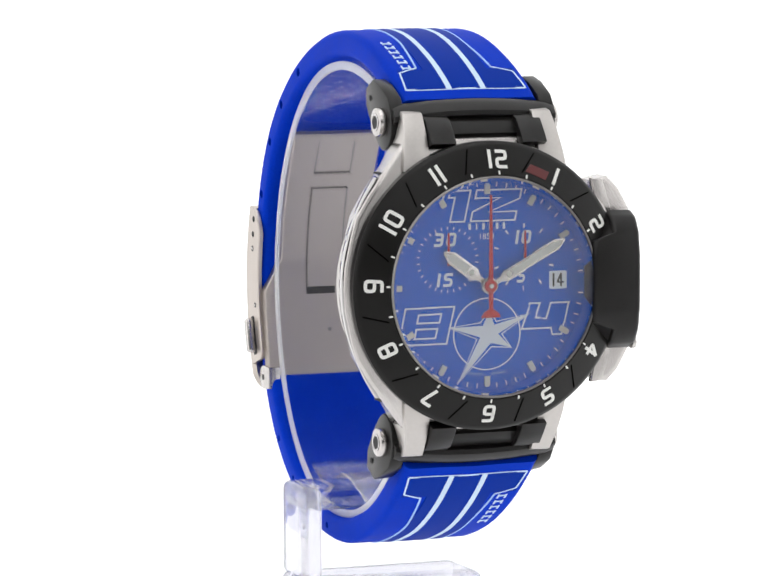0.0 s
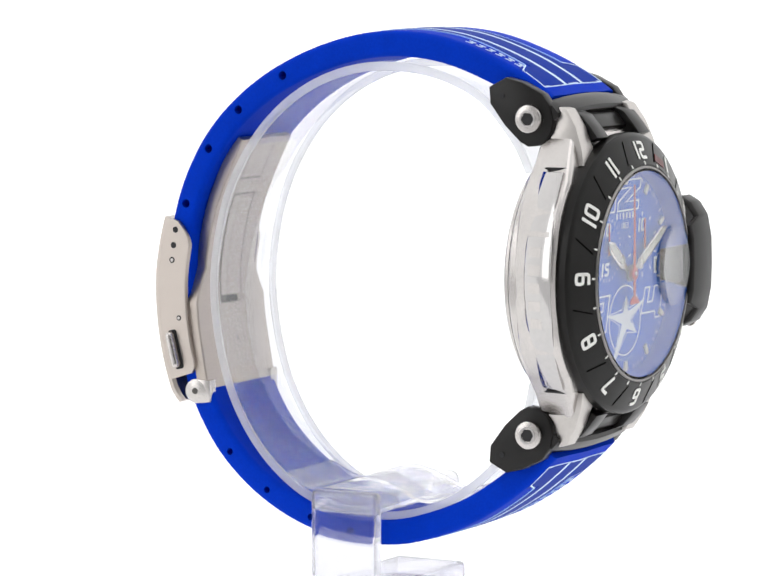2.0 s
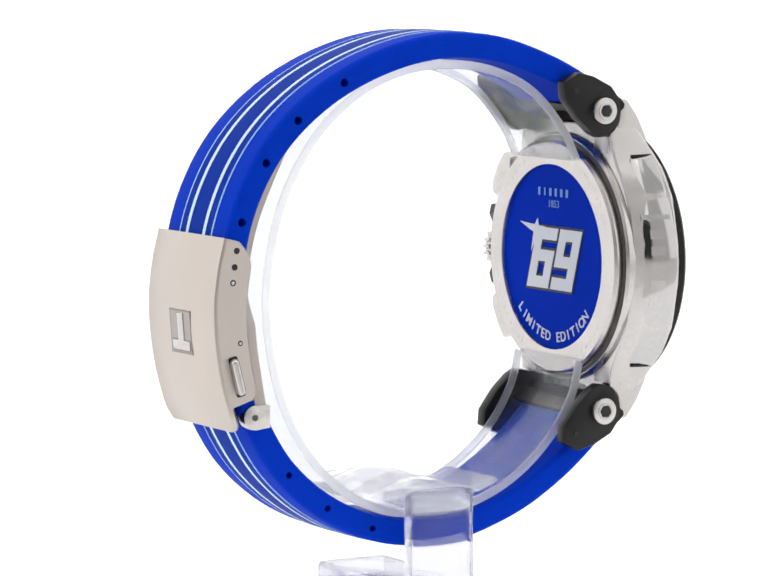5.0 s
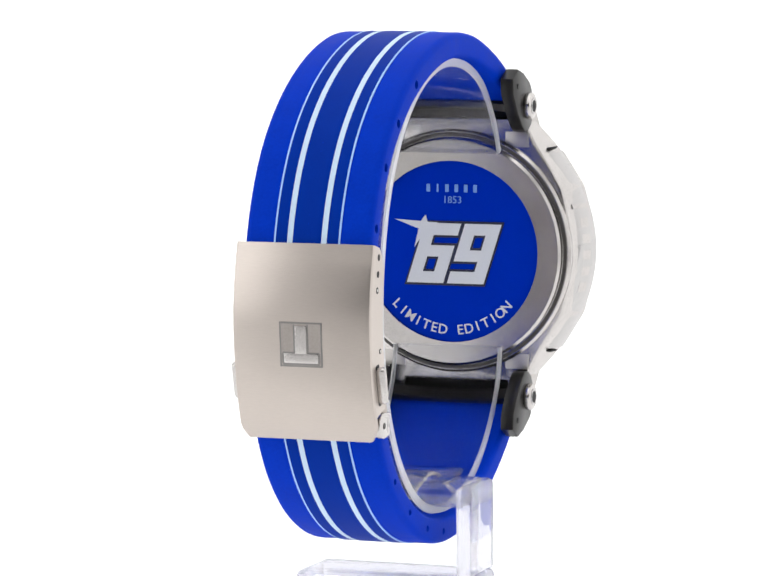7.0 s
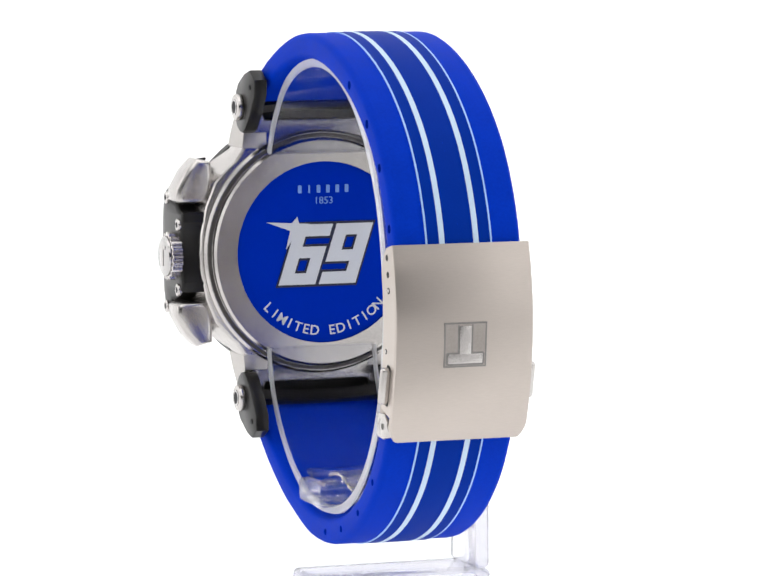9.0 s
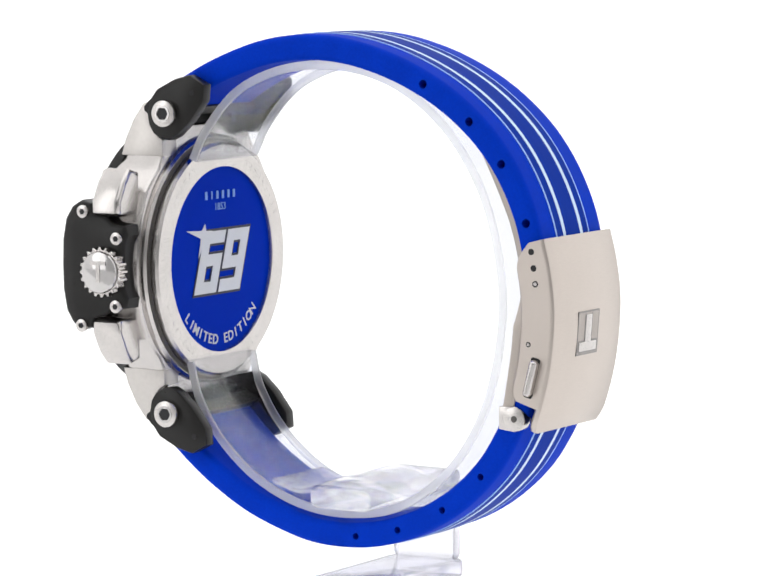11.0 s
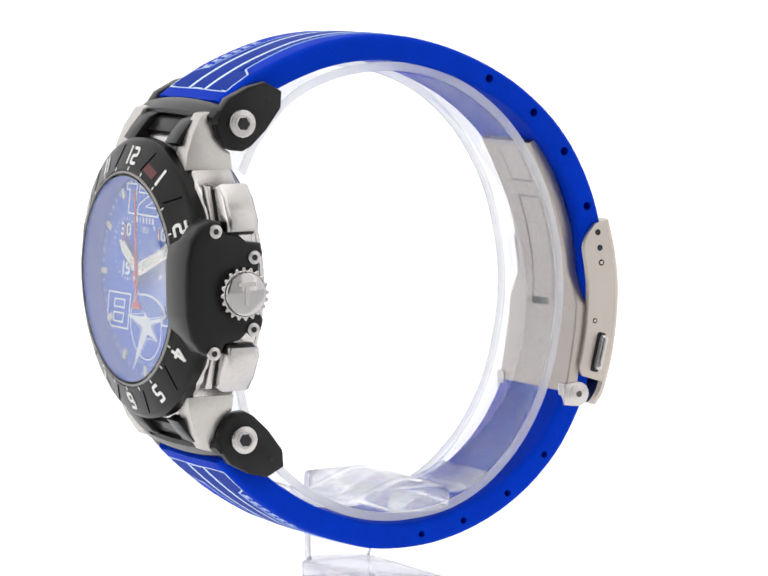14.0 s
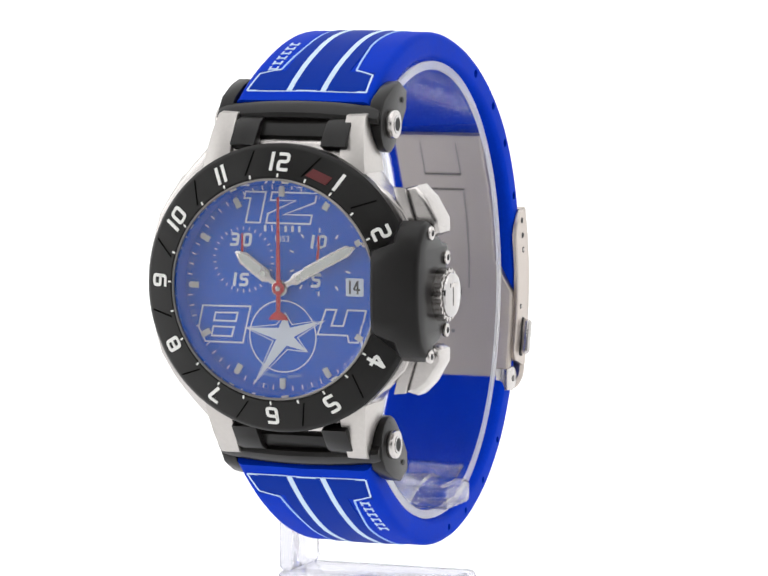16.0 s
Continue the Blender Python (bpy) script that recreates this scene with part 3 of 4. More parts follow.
def block_number():
    """A sloping block-letter 69, each figure on its dark ground."""
    for glyph, x0 in ((0, -6.8), (1, 0.25)):
        bm = bmesh.new()
        for k, (a, b, c, d) in enumerate(SIX):
            box = (6.4 - c, 10 - d, 6.4 - a, 10 - b) if glyph else (a, b, c, d)
            prism(bm, on_slope(x0, (box[0] - 0.34, box[1] - 0.4, box[2] + 0.34, box[3] + 0.4)), 0, -0.1, 0, at_back(0.5, -0.35, -31.125 + 0.003 * k + 0.0015 * glyph))
        part("number_ground", bm, DARK_OUTLINE, back)
        bm = bmesh.new()
        for a, b, c, d in SIX:
            box = (6.4 - c, 10 - d, 6.4 - a, 10 - b) if glyph else (a, b, c, d)
            prism(bm, on_slope(x0, box), 0, -0.1, 0, at_back(0.5, -0.35, -31.06))
        part("number", bm, SILVER_PRINT, back, "large silver figure")


block_number()


def star_points(tips, inner=0.42, turn=0.0):
    """A five-pointed star from its tips (angle clockwise from the top, reach)."""
    out = []
    n = len(tips)
    for k, (a, r) in enumerate(tips):
        out.append((r * math.sin(radians(a)), r * math.cos(radians(a))))
        b = tips[(k + 1) % n][0] + (360 if k == n - 1 else 0)
        m = radians((a + b) / 2)
        out.append((inner * math.sin(m), inner * math.cos(m)))
    return out[::-1]


bm = bmesh.new()
prism(bm, star_points([(10, 1.9), (75, 2.6), (140, 1.9), (205, 3.9), (282, 5.2)], 1.0), 0, -0.1, 0, at_back(-4.9, 4.1, -31.05))
part("star", bm, SILVER_PRINT, back)
for k in range(6):
    bm = bmesh.new()
    x = -4.1 + k * 1.64
    prism(bm, rounded(0.62 if k != 1 else 0.3, 1.3, 0.06, 1), 0, -0.1, 0, at_back(x, 10.5, -31.08))
    part("brand_stroke", bm, PALE_BLUE, back)
bm = text_mesh("1853", 1.7, 0.1)
part("year", moved(bm, at_back(0.2, 8.6, -31.08)), PALE_BLUE, back)
for k, ch in enumerate("LIMITED EDITION"):
    if ch == " ":
        continue
    a = 180 + 47 - k * 6.7
    bm = text_mesh(ch, 2.3, 0.1, offset=0.02)
    r = 13.1
    part("letter", moved(bm, at_back(r * math.sin(radians(a)), r * math.cos(radians(a)), -31.08, a - 180)), SILVER_PRINT, back)

# ---- bezel ----
bm = bmesh.new()
lathe(bm, [(20.9, -40.3), (21.5, -40.8), (21.6, -42.6), (21.3, -43.0), (20.9, -43.3), (17.3, -44.9), (16.85, -45.15), (16.45, -45.1), (16.2, -44.4), (16.2, -40.3)], 144)
bezel = part("bezel", bm, BLACK_MATT, watch, "black dive bezel with white numerals")


def on_bezel(r, a, lift=0.0):
    """A place on the bezel's cone at the clock angle a; up points outwards."""
    y = -43.3 - (20.9 - r) * 1.6 / 3.6
    tilt = math.degrees(math.atan2(1.6, 3.6))
    return Matrix.Translation((CX, 0, CZ)) @ Matrix.Rotation(radians(a + 2.2), 4, "Y") @ Matrix.Translation((0, y - lift, r)) @ Matrix.Rotation(radians(-tilt), 4, "X")


for hour in (12, 1, 2, 4, 5, 6, 7, 8, 9, 10, 11):
    bm = square_number(str(hour), 2.95, 1.95, 0.5, 0.1)
    part("numeral", moved(bm, on_bezel(18.95, hour * 30, 0.02)), BEZEL_WHITE, bezel)
for k in range(60):
    if k % 5 == 0 and k != 15:
        for off in (0, 15):
            bm = bmesh.new()
            prism(bm, rounded(0.26, 0.6, 0.05, 1), -0.05, 0.05, 0, on_bezel(17.0, k * 6 + off, 0.09))
            part("minute_mark", bm, BEZEL_WHITE, bezel)
for k in range(12):
    bm = bmesh.new()
    prism(bm, [(-0.9, -1.75), (-0.68, -1.75), (0.9, 1.9), (0.68, 1.9)], -0.05, 0.05, 0, on_bezel(19.0, k * 30 + 15, 0.015))
    part("facet_groove", bm, GROOVE, bezel)
bm = bmesh.new()
prism(bm, [(-2.0, -0.75), (1.5, -0.75), (1.9, 0.7), (-1.4, 0.7)], -0.05, 0.05, 0, on_bezel(18.3, 20.5, 0.025))
part("red_mark", bm, DARK_RED, bezel, "dark red panel on the bezel")

bm = bmesh.new()
lathe(bm, [(16.15, -44.9), (16.2, -45.4), (16.4, -45.45), (16.55, -45.2), (16.5, -44.9)], 128)
part("rim", bm, ETCH, bezel, "thin steel rim round the crystal")

# ---- dial ----
DY = -41.4
bm = bmesh.new()
lathe(bm, [(0, DY), (16.2, DY), (16.2, DY + 0.5), (0, DY + 0.5)], 96)
dial = part("dial", bm, DIAL, watch, "blue chronograph dial with white outlined numerals")
bm = bmesh.new()
lathe(bm, [(16.18, DY), (15.75, DY - 0.02), (15.95, -44.2), (16.18, -44.6)], 96)
part("inner_ring", bm, DIAL, dial)
for k in range(60):
    bm = bmesh.new()
    if k % 5:
        prism(bm, rounded(0.16, 0.75, 0.04, 1), 0, -0.04, 0, at_face(15.1 * math.sin(radians(k * 6)), 15.1 * math.cos(radians(k * 6)), DY, k * 6))
        part("minute_tick", bm, DIAL_WHITE, dial)
    elif k != 15:
        prism(bm, [(-0.45, -0.8), (0.45, -0.8), (0.45, 0.5), (0.25, 0.8), (-0.25, 0.8), (-0.45, 0.5)], 0, -0.35, 0.08, at_face(14.4 * math.sin(radians(k * 6)), 14.4 * math.cos(radians(k * 6)), DY, k * 6))
        part("hour_marker", bm, LUME, dial)


for k in range(12):
    if k in (3,):
        continue
    a = k * 30 + 12
    bm = bmesh.new()
    stroke(bm, [(-0.75, -0.3), (-0.1, -0.3), (-0.1, 0.3), (-0.75, 0.3)], 0.1, 0, -0.04, True)
    stroke(bm, [(0.15, -0.3), (0.8, -0.3), (0.8, 0.3), (0.15, 0.3)], 0.1, 0, -0.04, True)
    moved(bm, at_face(15.2 * math.sin(radians(a)), 15.2 * math.cos(radians(a)), DY, a))
    part("scale_mark", bm, PALE_BLUE, dial)
for x in (-1.9, 1.9):
    bm = bmesh.new()
    prism(bm, rounded(2.4, 0.4, 0.08, 1), 0, -0.04, 0, at_face(x, -13.2, DY, -7 * x / 1.9))
    part("maker_stroke", bm, PALE_BLUE, dial)


def outlined(name, points, x, z, width=0.26, slant=0.22):
    """A hollow numeral: its outline as one thin printed band."""
    bm = bmesh.new()
    for loop in points:
        stroke(bm, [(CX + x + a + slant * b, CZ + z + b) for a, b in loop], width, DY, DY - 0.05, True)
    part(name, bm, DIAL_WHITE, dial)


outlined("large_numeral", [[(-5.9, 0), (-3.6, 0), (-3.6, 4.6), (-6.9, 4.6), (-6.9, 3.6), (-5.9, 3.6)]], 0.0, 9.6)
outlined("large_numeral", [[(-2.6, 0), (4.5, 0), (4.5, 1.3), (0.0, 1.3), (4.6, 3.2), (4.6, 4.6), (-2.6, 4.6), (-2.6, 3.4), (1.4, 3.4), (-2.6, 1.4)]], 0.0, 9.6)
outlined("large_numeral", [[(-13.0, -3.1), (-5.2, -3.0), (-6.5, -8.5), (-12.6, -8.5), (-13.7, -6.4)],
                           [(-10.9, -4.1), (-7.3, -4.0), (-7.6, -5.3), (-11.2, -5.3)],
                           [(-11.3, -6.2), (-7.9, -6.2), (-8.3, -7.6), (-11.6, -7.6)]], 0, 0, slant=0)
outlined("large_numeral", [[(7.1, -2.9), (8.7, -2.9), (7.9, -5.2), (9.7, -5.2), (10.4, -2.9), (13.2, -2.9), (12.1, -7.8), (10.6, -7.8), (10.4, -6.8), (5.6, -6.8)]], 0, 0, slant=0)
bm = bmesh.new()
stroke(bm, [(CX + a, CZ - 7.3 + b) for a, b in disc(5.35, 64)], 0.2, DY, DY - 0.05, True)
part("subdial_ring", bm, DIAL_WHITE, dial)
STAR = [(2, 3.4), (68, 7.0), (122, 4.2), (214, 8.6), (279, 6.4)]
bm = bmesh.new()
prism(bm, star_points(STAR, 1.5), 0, -0.06, 0, at_face(0.3, -7.2, DY))
part("star_emblem", bm, DIAL_WHITE, dial, "white star emblem")
bm = bmesh.new()
stroke(bm, [(CX + 0.3 + x * 1.02, CZ - 7.2 + z * 1.02) for x, z in star_points(STAR, 2.05)], 0.16, DY, DY - 0.04, True)
part("star_outline", bm, DIAL_WHITE, dial)
for text, x, z, size in (("30", -6.7, 7.0, 2.2), ("15", -6.7, 1.0, 2.2), ("10", 5.9, 7.0, 2.2), ("5", 5.6, 1.2, 2.2), ("1853", 0.0, 7.3, 1.3)):
    bm = square_number(text, 2.05, 1.5, 0.43, 0.05, 0.16) if size > 2 else text_mesh(text, size, 0.05)
    part("dial_number", moved(bm, at_face(x, z, DY - 0.02)), DIAL_WHITE, dial)
for k in range(6):
    bm = bmesh.new()
    x = -2.75 + k * 1.1
    prism(bm, rounded(0.4 if k != 1 else 0.2, 0.95, 0.05, 1), 0, -0.05, 0, at_face(x, 8.8, DY))
    part("brand_stroke", bm, DIAL_WHITE, dial)
for cx, n, size in ((-6.3, 30, (0.14, 0.5)), (6.0, 10, (0.26, 0.7))):
    for k in range(n):
        a = radians(k * 360 / n)
        bm = bmesh.new()
        prism(bm, rounded(*size, 0.03, 1), 0, -0.04, 0, at_face(cx + 4.7 * math.sin(a), 4.0 + 4.7 * math.cos(a), DY, k * 360 / n))
        part("subdial_tick", bm, DIAL_WHITE, dial)
    bm = bmesh.new()
    prism(bm, [(-0.22, -0.8), (0.22, -0.8), (0.10, 4.0), (-0.10, 4.0)], -0.4, -0.55, 0, at_face(cx, 4.0, DY))
    part("subdial_hand", bm, RED, dial, "thin red counter hand")
bm = bmesh.new()
prism(bm, rounded(2.7, 2.6, 0.15, 2), 0, -0.06, 0, at_face(11.5, 0.4, DY))
part("date_window", bm, DIAL_WHITE, dial, "white date window")
bm = square_number("14", 1.9, 1.1, 0.26, 0.03)
part("date", moved(bm, at_face(11.5, 0.4, DY - 0.08)), HOLE, dial)


def hand(name, length, width, turn, y, mat, label):
    """A parallel baton hand on a narrow neck, with a blunt tip and a pale lume strip down its middle."""
    w = width / 2
    bm = bmesh.new()
    prism(bm, [(-0.45, 0.6), (-0.42, 2.0), (-w, 2.9), (-w * 0.96, length - 1.5), (-0.22, length), (0.22, length), (w * 0.96, length - 1.5), (w, 2.9), (0.42, 2.0), (0.45, 0.6)][::-1],
          0, -0.22, 0.07, at_face(0, 0, y, turn))
    prism(bm, disc(1.25, 32), 0, -0.22, 0.06, at_face(0, 0, y))
    ob = part(name, bm, mat, dial, label)
    bm = bmesh.new()
    prism(bm, [(-w * 0.66, 4.2), (-w * 0.62, length - 1.7), (-0.1, length - 0.5), (0.1, length - 0.5), (w * 0.62, length - 1.7), (w * 0.66, 4.2)][::-1], -0.2, -0.28, 0, at_face(0, 0, y, turn))
    prism(bm, [(a, 3.5 + b) for a, b in disc(0.42, 16)], -0.2, -0.28, 0, at_face(0, 0, y, turn))
    part("lume_strip", bm, LUME, dial)
    return ob


hand("hour_hand", 8.9, 2.1, -54, -42.1, SATIN, "steel baton hour hand")
hand("minute_hand", 13.7, 1.75, 62, -42.5, SATIN, "steel baton minute hand")
bm = bmesh.new()
prism(bm, [(-0.3, -4.5), (0.3, -4.5), (0.36, 0), (0.17, 13.6), (-0.17, 13.6), (-0.36, 0)], 0, -0.15, 0.03, at_face(0, 0, -42.95))
prism(bm, disc(0.95, 32), 0, -0.2, 0.05, at_face(0, 0, -42.95))
prism(bm, [(-1.6, -4.7), (1.6, -4.7), (1.2, -4.0), (0.5, -3.5), (-0.5, -3.5), (-1.2, -4.0)], 0, -0.16, 0.03, at_face(0, 0, -42.94))
part("seconds_hand", bm, RED, dial, "red central seconds hand")
bm = bmesh.new()
prism(bm, disc(0.4, 20), 0, -0.35, 0.08, at_face(0, 0, -43.0))
part("hub", bm, STEEL, dial)

bm = bmesh.new()
lathe(bm, [(0, -44.3), (16.18, -44.3), (16.18, -45.0), (15.8, -45.35), (0, -45.45)], 96)
crystal = part("crystal", bm, CRYSTAL, watch, "clear flat crystal")
crystal.visible_shadow = False
bm = bmesh.new()
cap = [(0.0, -47.0)]
for k in range(1, 9):
    a = k / 8 * math.asin(6.4 / 14.0)
    cap.append((14.0 * math.sin(a), -47.0 + 14.0 * (1 - math.cos(a))))
lathe(bm, cap + [(6.4, -45.455), (0.0, -45.455)], 64, (CX + 10.6, CZ + 0.6))
lens = part("date_lens", bm, LENS, watch, "bulging magnifying lens over the date")
lens.visible_shadow = False

# ---- crown side ----
GUARD = [(-46.4, 0.0), (-46.3, 4.0), (-45.6, 7.4), (-44.2, 9.4), (-42.4, 10.4), (-40.6, 9.9), (-40.0, 8.4), (-37.6, 7.9), (-36.4, 6.9), (-34.0, 6.6), (-33.6, 5.0), (-34.2, 3.6), (-34.4, 0.0)]
guard_outline = [(y, CZ + 0.2 + z) for y, z in GUARD] + [(y, CZ + 0.2 - z) for y, z in GUARD[-2:0:-1]]
bm = bmesh.new()
outline_x(bm, guard_outline, CX + 15.6, CX + 23.5, 0.7, 3)
for co, no in (((0, -43.4, 0), (0, 1, 0)), ((0, 0, CZ + 6.3), (0, 0, 1)), ((0, 0, CZ - 5.9), (0, 0, 1))):
    bmesh.ops.bisect_plane(bm, geom=bm.verts[:] + bm.edges[:] + bm.faces[:], plane_co=co, plane_no=no)
for v in bm.verts:
    if v.co.x > CX + 20 and v.co.y < -43.4:
        v.co.x -= (-43.4 - v.co.y) * 0.1
    elif v.co.x < CX + 18 and abs(v.co.z - CZ - 0.2) > 6.4:
        v.co.x += 3.4
guard = part("crown_guard", bm, BLACK, watch, "black crown guard held by four small screws")
for y, z in ((-41.8, 2.2), (-35.4, -1.9), (-35.6, -12.7), (-42.2, -16.0)):
    bm = bmesh.new()
    cylinder_x(bm, y, z, 1.05, CX + 23.3, CX + 23.95, 24, 0.15)
    part("guard_screw", bm, SATIN, guard, "small steel socket screw")
    bm = bmesh.new()
    cylinder_x(bm, y, z, 0.5, CX + 23.92, CX + 23.98, 6)
    part("screw_socket", bm, HOLE, guard)
bm = bmesh.new()
teeth = []
for k in range(80):
    a = 2 * math.pi * k / 80
    r = 4.0 if k % 4 in (0, 1) else 3.55
    teeth.append((-37.6 + r * math.cos(a), CZ - 0.6 + r * math.sin(a)))
outline_x(bm, teeth, CX + 23.2, CX + 25.1, 0.12, 1)
crown = part("crown", bm, SATIN, watch, "toothed steel winding crown")
bm = bmesh.new()
cylinder_x(bm, -37.6, CZ - 0.6, 3.35, CX + 24.8, CX + 25.7, 48, 0.5)
part("crown_cap", bm, STEEL, crown)
bm = bmesh.new()
outline_x(bm, [(-37.6 + y, CZ - 0.6 + z) for y, z in ((-1.5, 1.2), (1.5, 1.2), (1.5, 1.8), (-1.5, 1.8))], CX + 25.6, CX + 25.82)
outline_x(bm, [(-37.6 + y, CZ - 0.6 + z) for y, z in ((-0.35, -1.6), (0.35, -1.6), (0.35, 1.3), (-0.35, 1.3))], CX + 25.6, CX + 25.80)
part("crown_emblem", bm, SATIN, crown)
for side in (1, -1):
    bm = bmesh.new()
    shape = [(18.0, 15.0), (20.6, 15.6), (22.4, 13.8), (24.2, 10.6), (24.2, 8.7), (23.2, 8.1), (18.0, 8.1)]
    prism(bm, [(CX + x, CZ + side * z) for x, z in shape], -40.0, -34.6, 0.9, None, 4)
    pusher = part("pusher", bm, SATIN, watch, "satin steel chronograph pusher")
    seat = [(CX + x, CZ + side * z) for x, z in ((17.4, 15.4), (19.2, 15.2), (20.9, 9.6), (18.6, 9.6))]
    bm = bmesh.new()
    prism(bm, seat, -41.0, -40.3, 0.12)
    part("pusher_seat", bm, SATIN, pusher)
    bm = bmesh.new()
    prism(bm, seat, -40.28, -40.02)
    part("pusher_gap", bm, HOLE, pusher, "dark gap beside the pusher")

for ob in watch.children:
    if ob.name.split(".")[0] in ("case", "bezel", "dial", "crystal", "date_lens", "crown_guard", "crown", "pusher", "case_back"):
        ob.location.x -= 0.3 * MM

# ---- buckle ----
COVER = [(34.45, 0.0), (35.6, -4.7), (36.3, -10.4), (36.05, -16.4), (35.2, -21.9), (33.85, -26.8), (32.6, -29.9)]
cover_path = curve2(COVER, 40)
cover_nrm = normals2(cover_path)


def flat_section(half, t0, t1, r=0.35):
    return [(-half + r, t0), (half - r, t0), (half, t0 + r), (half, t1 - r), (half - r * 0.3, t1 - r * 0.3), (half - r, t1), (-half + r, t1), (-half + r * 0.3, t1 - r * 0.3), (-half, t1 - r), (-half, t0 + r)]


bm = bmesh.new()
sweep(bm, cover_path, flat_section(11.1, -1.1, 0.25, 0.5), cover_nrm, widths=[(1, 1)] * 38 + [(0.985, 1), (0.955, 1), (0.91, 1)])
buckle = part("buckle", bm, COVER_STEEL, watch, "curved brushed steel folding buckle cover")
for side in (-1, 1):
    bm = bmesh.new()
    flap = curve2(COVER, 40)[:36]
    fn = cover_nrm[:36]
    rings = []
    for i, (p, n) in enumerate(zip(flap, fn)):
        deep = 5.6
        if i < 5:
            deep = 5.6 - (5 - i) ** 2 * 0.12
        if i > 32:
            deep = 5.6 - (i - 32) ** 2 * 0.12
        rings.append([bm.verts.new((CX + side * x, p.x - n.x * o, p.y - n.y * o)) for x, o in ((11.08, 0.4), (11.08, deep - 0.2), (10.9, deep), (10.35, deep), (10.35, 0.4))])
    for a, b in zip(rings, rings[1:]):
        for k in range(5):
            bm.faces.new((a[k], a[(k + 1) % 5], b[(k + 1) % 5], b[k]))
    bm.faces.new(rings[0]), bm.faces.new(rings[-1][::-1])
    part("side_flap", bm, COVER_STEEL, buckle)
    for y, z, r in ((32.5, -2.0, 0.5), (32.9, -4.5, 0.5), (33.2, -6.9, 0.5), (32.0, -16.2, 0.42)):
        bm = bmesh.new()
        cylinder_x(bm, y, z, r, CX + side * 11.02, CX + side * 11.12, 16)
        part("pin_hole", bm, HOLE, buckle)
        if z < -6:
            bm = bmesh.new()
            cylinder_x(bm, y, z, r * 0.6, CX + side * 11.05, CX + side * 11.15, 12)
            part("pin_end", bm, SATIN, buckle, "bright steel pin end")
    bm = bmesh.new()
    prism(bm, rounded(1.6, 6.4, 0.4, 4), 0, 0.12, 0, Matrix.Translation((CX + side * 11.06, 32.6, -21.3)) @ Matrix.Rotation(radians(-14), 4, "X") @ Matrix.Rotation(radians(90), 4, "Z") @ Matrix.Translation((0, -0.06, 0)))
    part("button_slot", bm, HOLE, buckle)
    bm = bmesh.new()
    prism(bm, rounded(1.3, 5.8, 0.55, 4), 0, 1.9, 0.6, Matrix.Translation((CX + side * 10.9, 32.75, -21.3)) @ Matrix.Rotation(radians(-14), 4, "X") @ Matrix.Rotation(radians(-90 * side), 4, "Z") @ Matrix.Translation((0, -0.3, 0)), 3)
    part("push_button", bm, SATIN, buckle, "small steel release button")
    bm = bmesh.new()
    cylinder_x(bm, 29.2, -27.9, 2.0, CX + side * 8.6, CX + side * 10.7, 24, 0.25)
    outline_x(bm, [(29.2, -29.9), (29.2, -25.9), (26.6, -26.1), (26.6, -29.6)], CX + side * 8.6, CX + side * 10.68, 0.15)
    part("hinge_knuckle", bm, SATIN, buckle)
    bm = bmesh.new()
    cylinder_x(bm, 29.3, -27.9, 0.5, CX + side * 10.68, CX + side * 10.76, 16)
    part("hinge_pin", bm, ENGRAVE, buckle)


def cover_spot(z):
    i = min(range(len(cover_path)), key=lambda k: abs(cover_path[k].y - z))
    return cover_path[i], cover_nrm[i]


def on_cover(x, z):
    p, n = cover_spot(z)
    lean = math.degrees(math.atan2(n.y, n.x))
    return Matrix.Translation((CX - x, p.x + n.x * 0.25, p.y + n.y * 0.25)) @ Matrix.Rotation(radians(lean), 4, "X") @ Matrix.Rotation(math.pi, 4, "Z")


m = on_cover(0, -15.2)
bm = bmesh.new()
for w, h, x, z in ((6.9, 0.24, 0, 3.3), (6.9, 0.24, 0, -3.3), (0.24, 6.9, -3.3, 0), (0.24, 6.9, 3.3, 0)):
    prism(bm, rounded(w, h, 0.1, 1), 0.3, -0.035 - 0.002 * (h > w), 0, m @ Matrix.Translation((x, 0, z)))
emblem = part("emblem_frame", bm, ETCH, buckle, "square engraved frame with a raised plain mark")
# The plate lies on the cover; its darker tone stands in for depth.
bm = bmesh.new()
prism(bm, rounded(6.5, 6.5, 0.1, 1), 0.3, -0.03, 0, m)
part("emblem_recess", bm, RECESS, buckle, "plate coloured darker to look sunk behind the mark")
bm = bmesh.new()
prism(bm, rounded(5.6, 1.5, 0.15, 1), 0.3, -0.16, 0.08, m @ Matrix.Translation((0, 0, -2.1)))
prism(bm, rounded(1.9, 4.6, 0.15, 1), 0.3, -0.15, 0.08, m @ Matrix.Translation((0, 0, 0.6)))
part("emblem_mark", bm, SATIN, buckle)
bm = bmesh.new()
for w, h, x, z in ((5.9, 0.25, 0, -3.0), (0.25, 1.6, -2.95, -2.1), (0.25, 1.6, 2.95, -2.1), (0.25, 4.4, -1.1, 0.9), (0.25, 4.4, 1.1, 0.9), (1.9, 0.25, -2.0, -1.25), (1.9, 0.25, 2.0, -1.25)):
    prism(bm, rounded(w, h, 0.05, 1), 0.3, -0.045 - 0.003 * (h > w), 0, m @ Matrix.Translation((x, 0, z)))
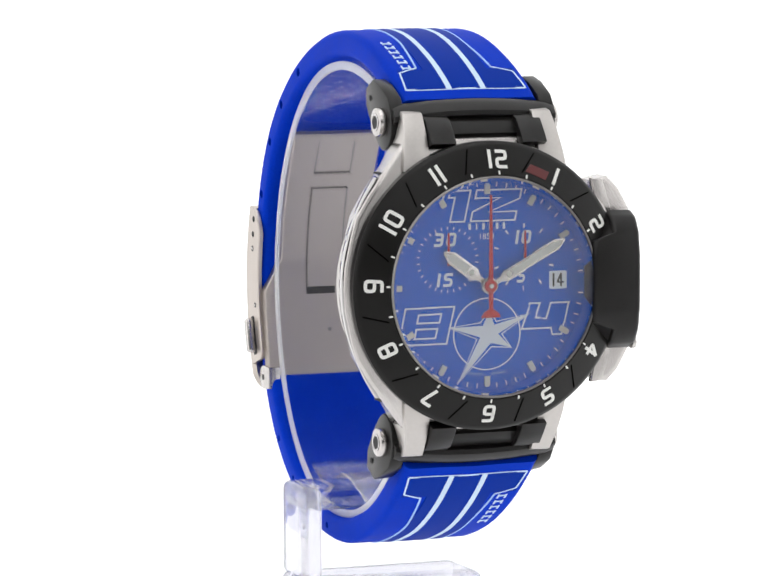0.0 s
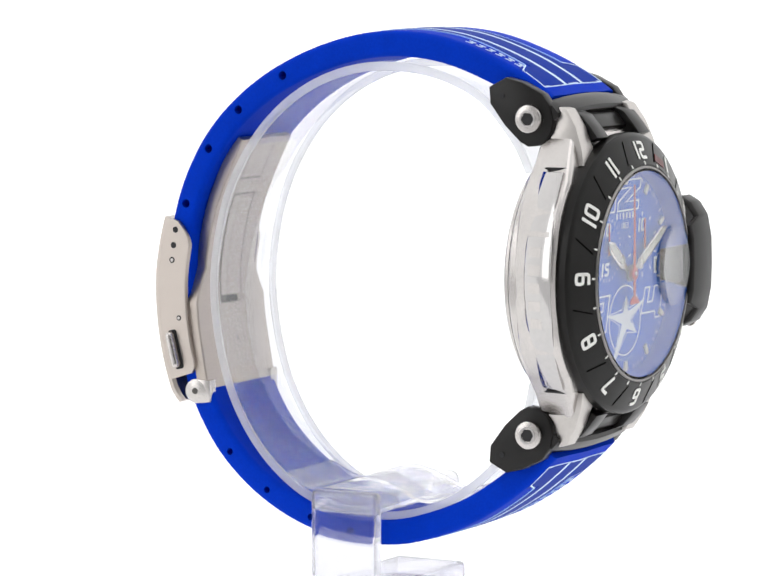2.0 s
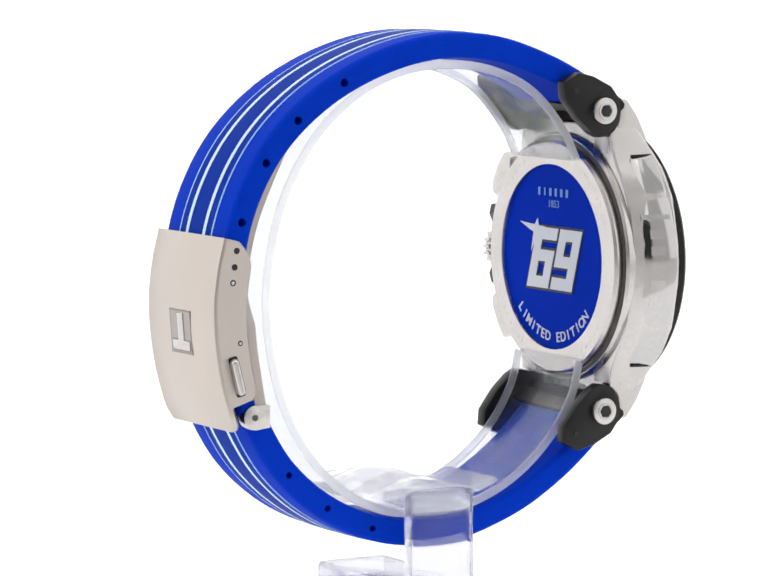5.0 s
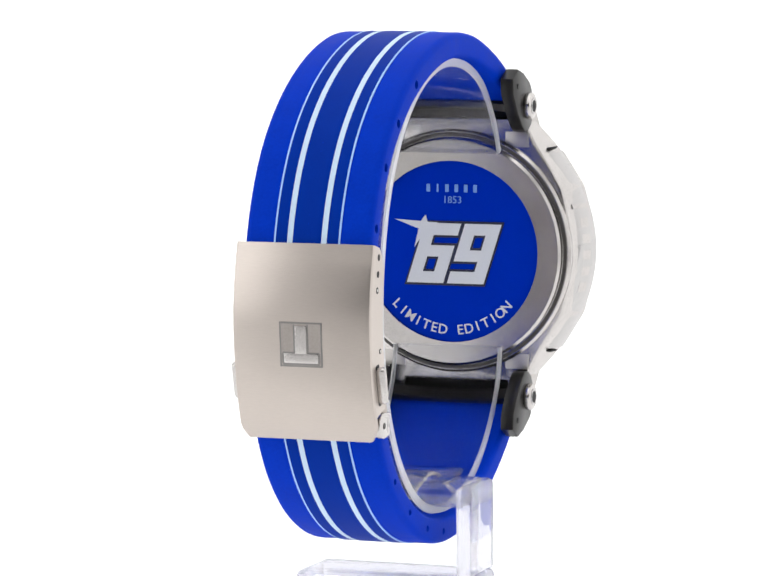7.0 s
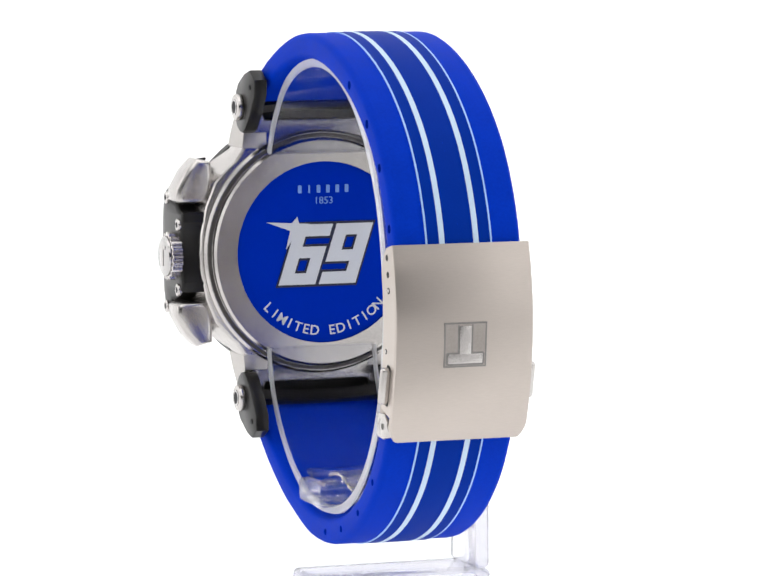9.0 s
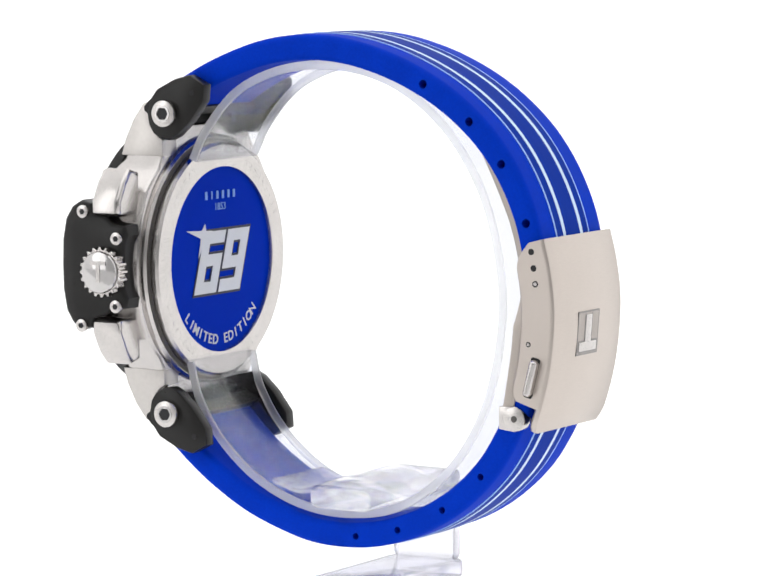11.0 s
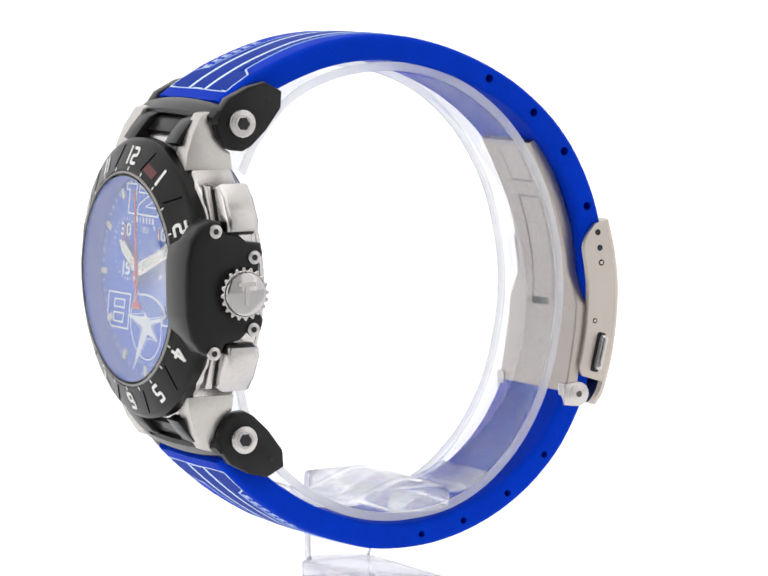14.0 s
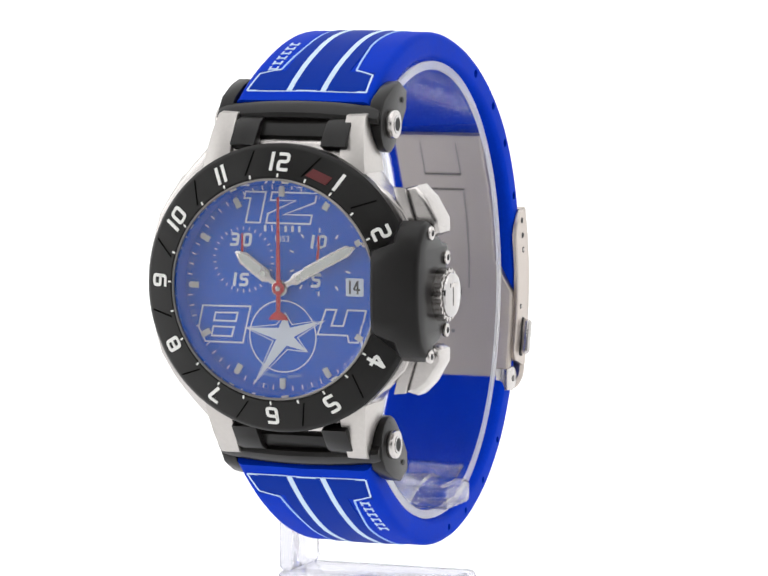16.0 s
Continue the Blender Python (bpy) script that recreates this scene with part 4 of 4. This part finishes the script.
part("emblem_groove", bm, ETCH, buckle)

CLASP = [(22.1, 12.6), (24.6, 7.6), (27.2, 1.5), (28.7, -4.6), (29.3, -9.9), (29.0, -16.1), (28.1, -22.2), (27.0, -28.4)]
clasp_path = curve2(CLASP, 40)
clasp_nrm = normals2(clasp_path)
bm = bmesh.new()
sweep(bm, clasp_path, flat_section(9.2, -0.3, 1.7, 0.2), clasp_nrm, widths=[(0.82 + 0.315 * min(1.0, max(0.0, (k - 21) / 5)), 1) for k in range(41)])
clasp = part("folding_clasp", bm, BRUSHED, watch, "inner folding blade of the buckle, brushed steel")


def clasp_line(x0, x1, z0, z1, name, mat, lift=0.36):
    """A shallow mark on the blade's inside between two x and two heights."""
    bm = bmesh.new()
    rings = []
    steps = max(1, int(abs(z1 - z0)))
    for k in range(steps + 1):
        z = z0 + (z1 - z0) * k / steps
        i = next(j for j in range(1, len(clasp_path)) if clasp_path[j].y <= z)
        f = (clasp_path[i - 1].y - z) / (clasp_path[i - 1].y - clasp_path[i].y)
        p, n = clasp_path[i - 1].lerp(clasp_path[i], f), clasp_nrm[i - 1].lerp(clasp_nrm[i], f)
        rings.append([bm.verts.new((CX + x, p.x + n.x * o, p.y + n.y * o)) for x, o in ((x0, -0.1), (x1, -0.1), (x1, -lift), (x0, -lift))])
    for p, q in zip(rings, rings[1:]):
        for k in range(4):
            bm.faces.new((p[k], p[(k + 1) % 4], q[(k + 1) % 4], q[k]))
    bm.faces.new(rings[0]), bm.faces.new(rings[-1][::-1])
    part(name, bm, mat, clasp)


for x in (-3.1, 3.1):
    clasp_line(x - 0.1, x + 0.1, 11.4, 6.2, "blade_groove", ETCH)
    clasp_line(x - 0.1, x + 0.1, 3.4, -13.2, "blade_groove", ETCH if x > 0 else ENGRAVE)
clasp_line(-3.2, 3.2, 6.2, 5.9, "blade_groove", ENGRAVE)
clasp_line(-3.2, 3.2, 3.6, 3.35, "blade_groove", ENGRAVE)
clasp_line(-3.2, 1.8, -13.2, -14.4, "blade_slot", ENGRAVE, 0.37)
clasp_line(0.3, 0.9, -20.0, -20.6, "blade_rivet", ETCH)

# ---- the stand ----
stand = tagged(new("display_stand"), "clear acrylic watch stand with open ring on white sweep", "stand")
RING = [(-30.2, 9.6), (-27.6, 14.5), (-22.0, 20.6), (-14.5, 24.1), (-6, 25.3), (2, 24.4), (9.5, 21.4), (16.2, 16.2), (21.2, 9.5), (24.5, 2.0), (26.4, -8.0), (26.0, -17.0), (23.6, -26.6), (19.2, -34.6), (13.2, -40.6), (6.6, -44.1), (0.0, -45.3), (-6.5, -45.2), (-13.0, -43.6), (-19.5, -40.2), (-25.3, -35.0), (-29.3, -28.8), (-30.9, -23.0)]
SADDLE = [(14.5, -40.2), (9.0, -42.3), (4.0, -41.0), (-1.0, -39.8), (-6.0, -41.0), (-11.0, -42.8), (-16.5, -41.4)]


def lifted(bm):
    return moved(bm, Matrix.Translation((0, 0, BASE)))


ring_path = curve2(RING, 140)
bm = bmesh.new()
sweep(bm, ring_path, flat_section(9.1, -0.75, 0.75, 0.3), normals2(ring_path))
ring = part("ring", lifted(bm), RING_CLEAR, stand, "open clear ring inside the strap")
for side in (-1, 1):
    bm = bmesh.new()
    sweep(bm, ring_path, [(side * x, o) for x, o in ((9.06, -0.7), (9.4, -0.6), (9.5, 0.0), (9.4, 0.6), (9.06, 0.7))], normals2(ring_path))
    part("ring_edge", lifted(bm), SAWN, ring, "whitish sawn edge")
saddle_path = curve2(SADDLE, 48)
bm = bmesh.new()
sweep(bm, saddle_path, flat_section(7.6, -0.35, 0.35, 0.15), normals2(saddle_path))
part("saddle", lifted(bm), ACRYLIC, stand, "wavy clear saddle over the bar")
bm = bmesh.new()
outline_x(bm, [(-1.0 + a, -42.6 + b) for a, b in rounded(11.2, 3.8, 1.4, 5)], -14.4, 12.6, 0.5, 3)
part("arm", lifted(bm), ACRYLIC, stand, "clear bar through the strap")
bm = bmesh.new()
prism(bm, [(x - 14.6, -48.3 + z) for x, z in rounded(2.6, 14.8, 1.1, 5)], -6.7, 4.7, 0.5, None, 3)
part("post", lifted(bm), POST_CLEAR, stand, "clear upright post")
bm = bmesh.new()
prism(bm, [(x - 1.2, -57.15 + z) for x, z in rounded(29.4, 3.2, 1.0, 4)], -7.2, 5.2, 0.6, None, 3)
part("foot", lifted(bm), ACRYLIC_GREYED, stand, "flat clear foot")
for ob in stand.children_recursive:
    ob.visible_shadow = ob is ring


def motions():
    """One even turn of the table: watch and stand go round together, with a slight wobble."""
    rows = []
    for k in range(33):
        t = k * 0.5
        a = TURN0 + TURN * t
        r = radians(a)
        bob = 0.406 * math.cos(r) + 0.224 * math.sin(r) - 0.035 * math.cos(2 * r) + 0.090 * math.sin(2 * r)
        rows.append((t, a, bob))
    walk(watch, [(t, pose(0, 0, (BASE + b) * MM, 0, 0, a)) for t, a, b in rows])
    walk(stand, [(t, pose(0, 0, 0, 0, 0, a)) for t, a, b in rows])


motions()
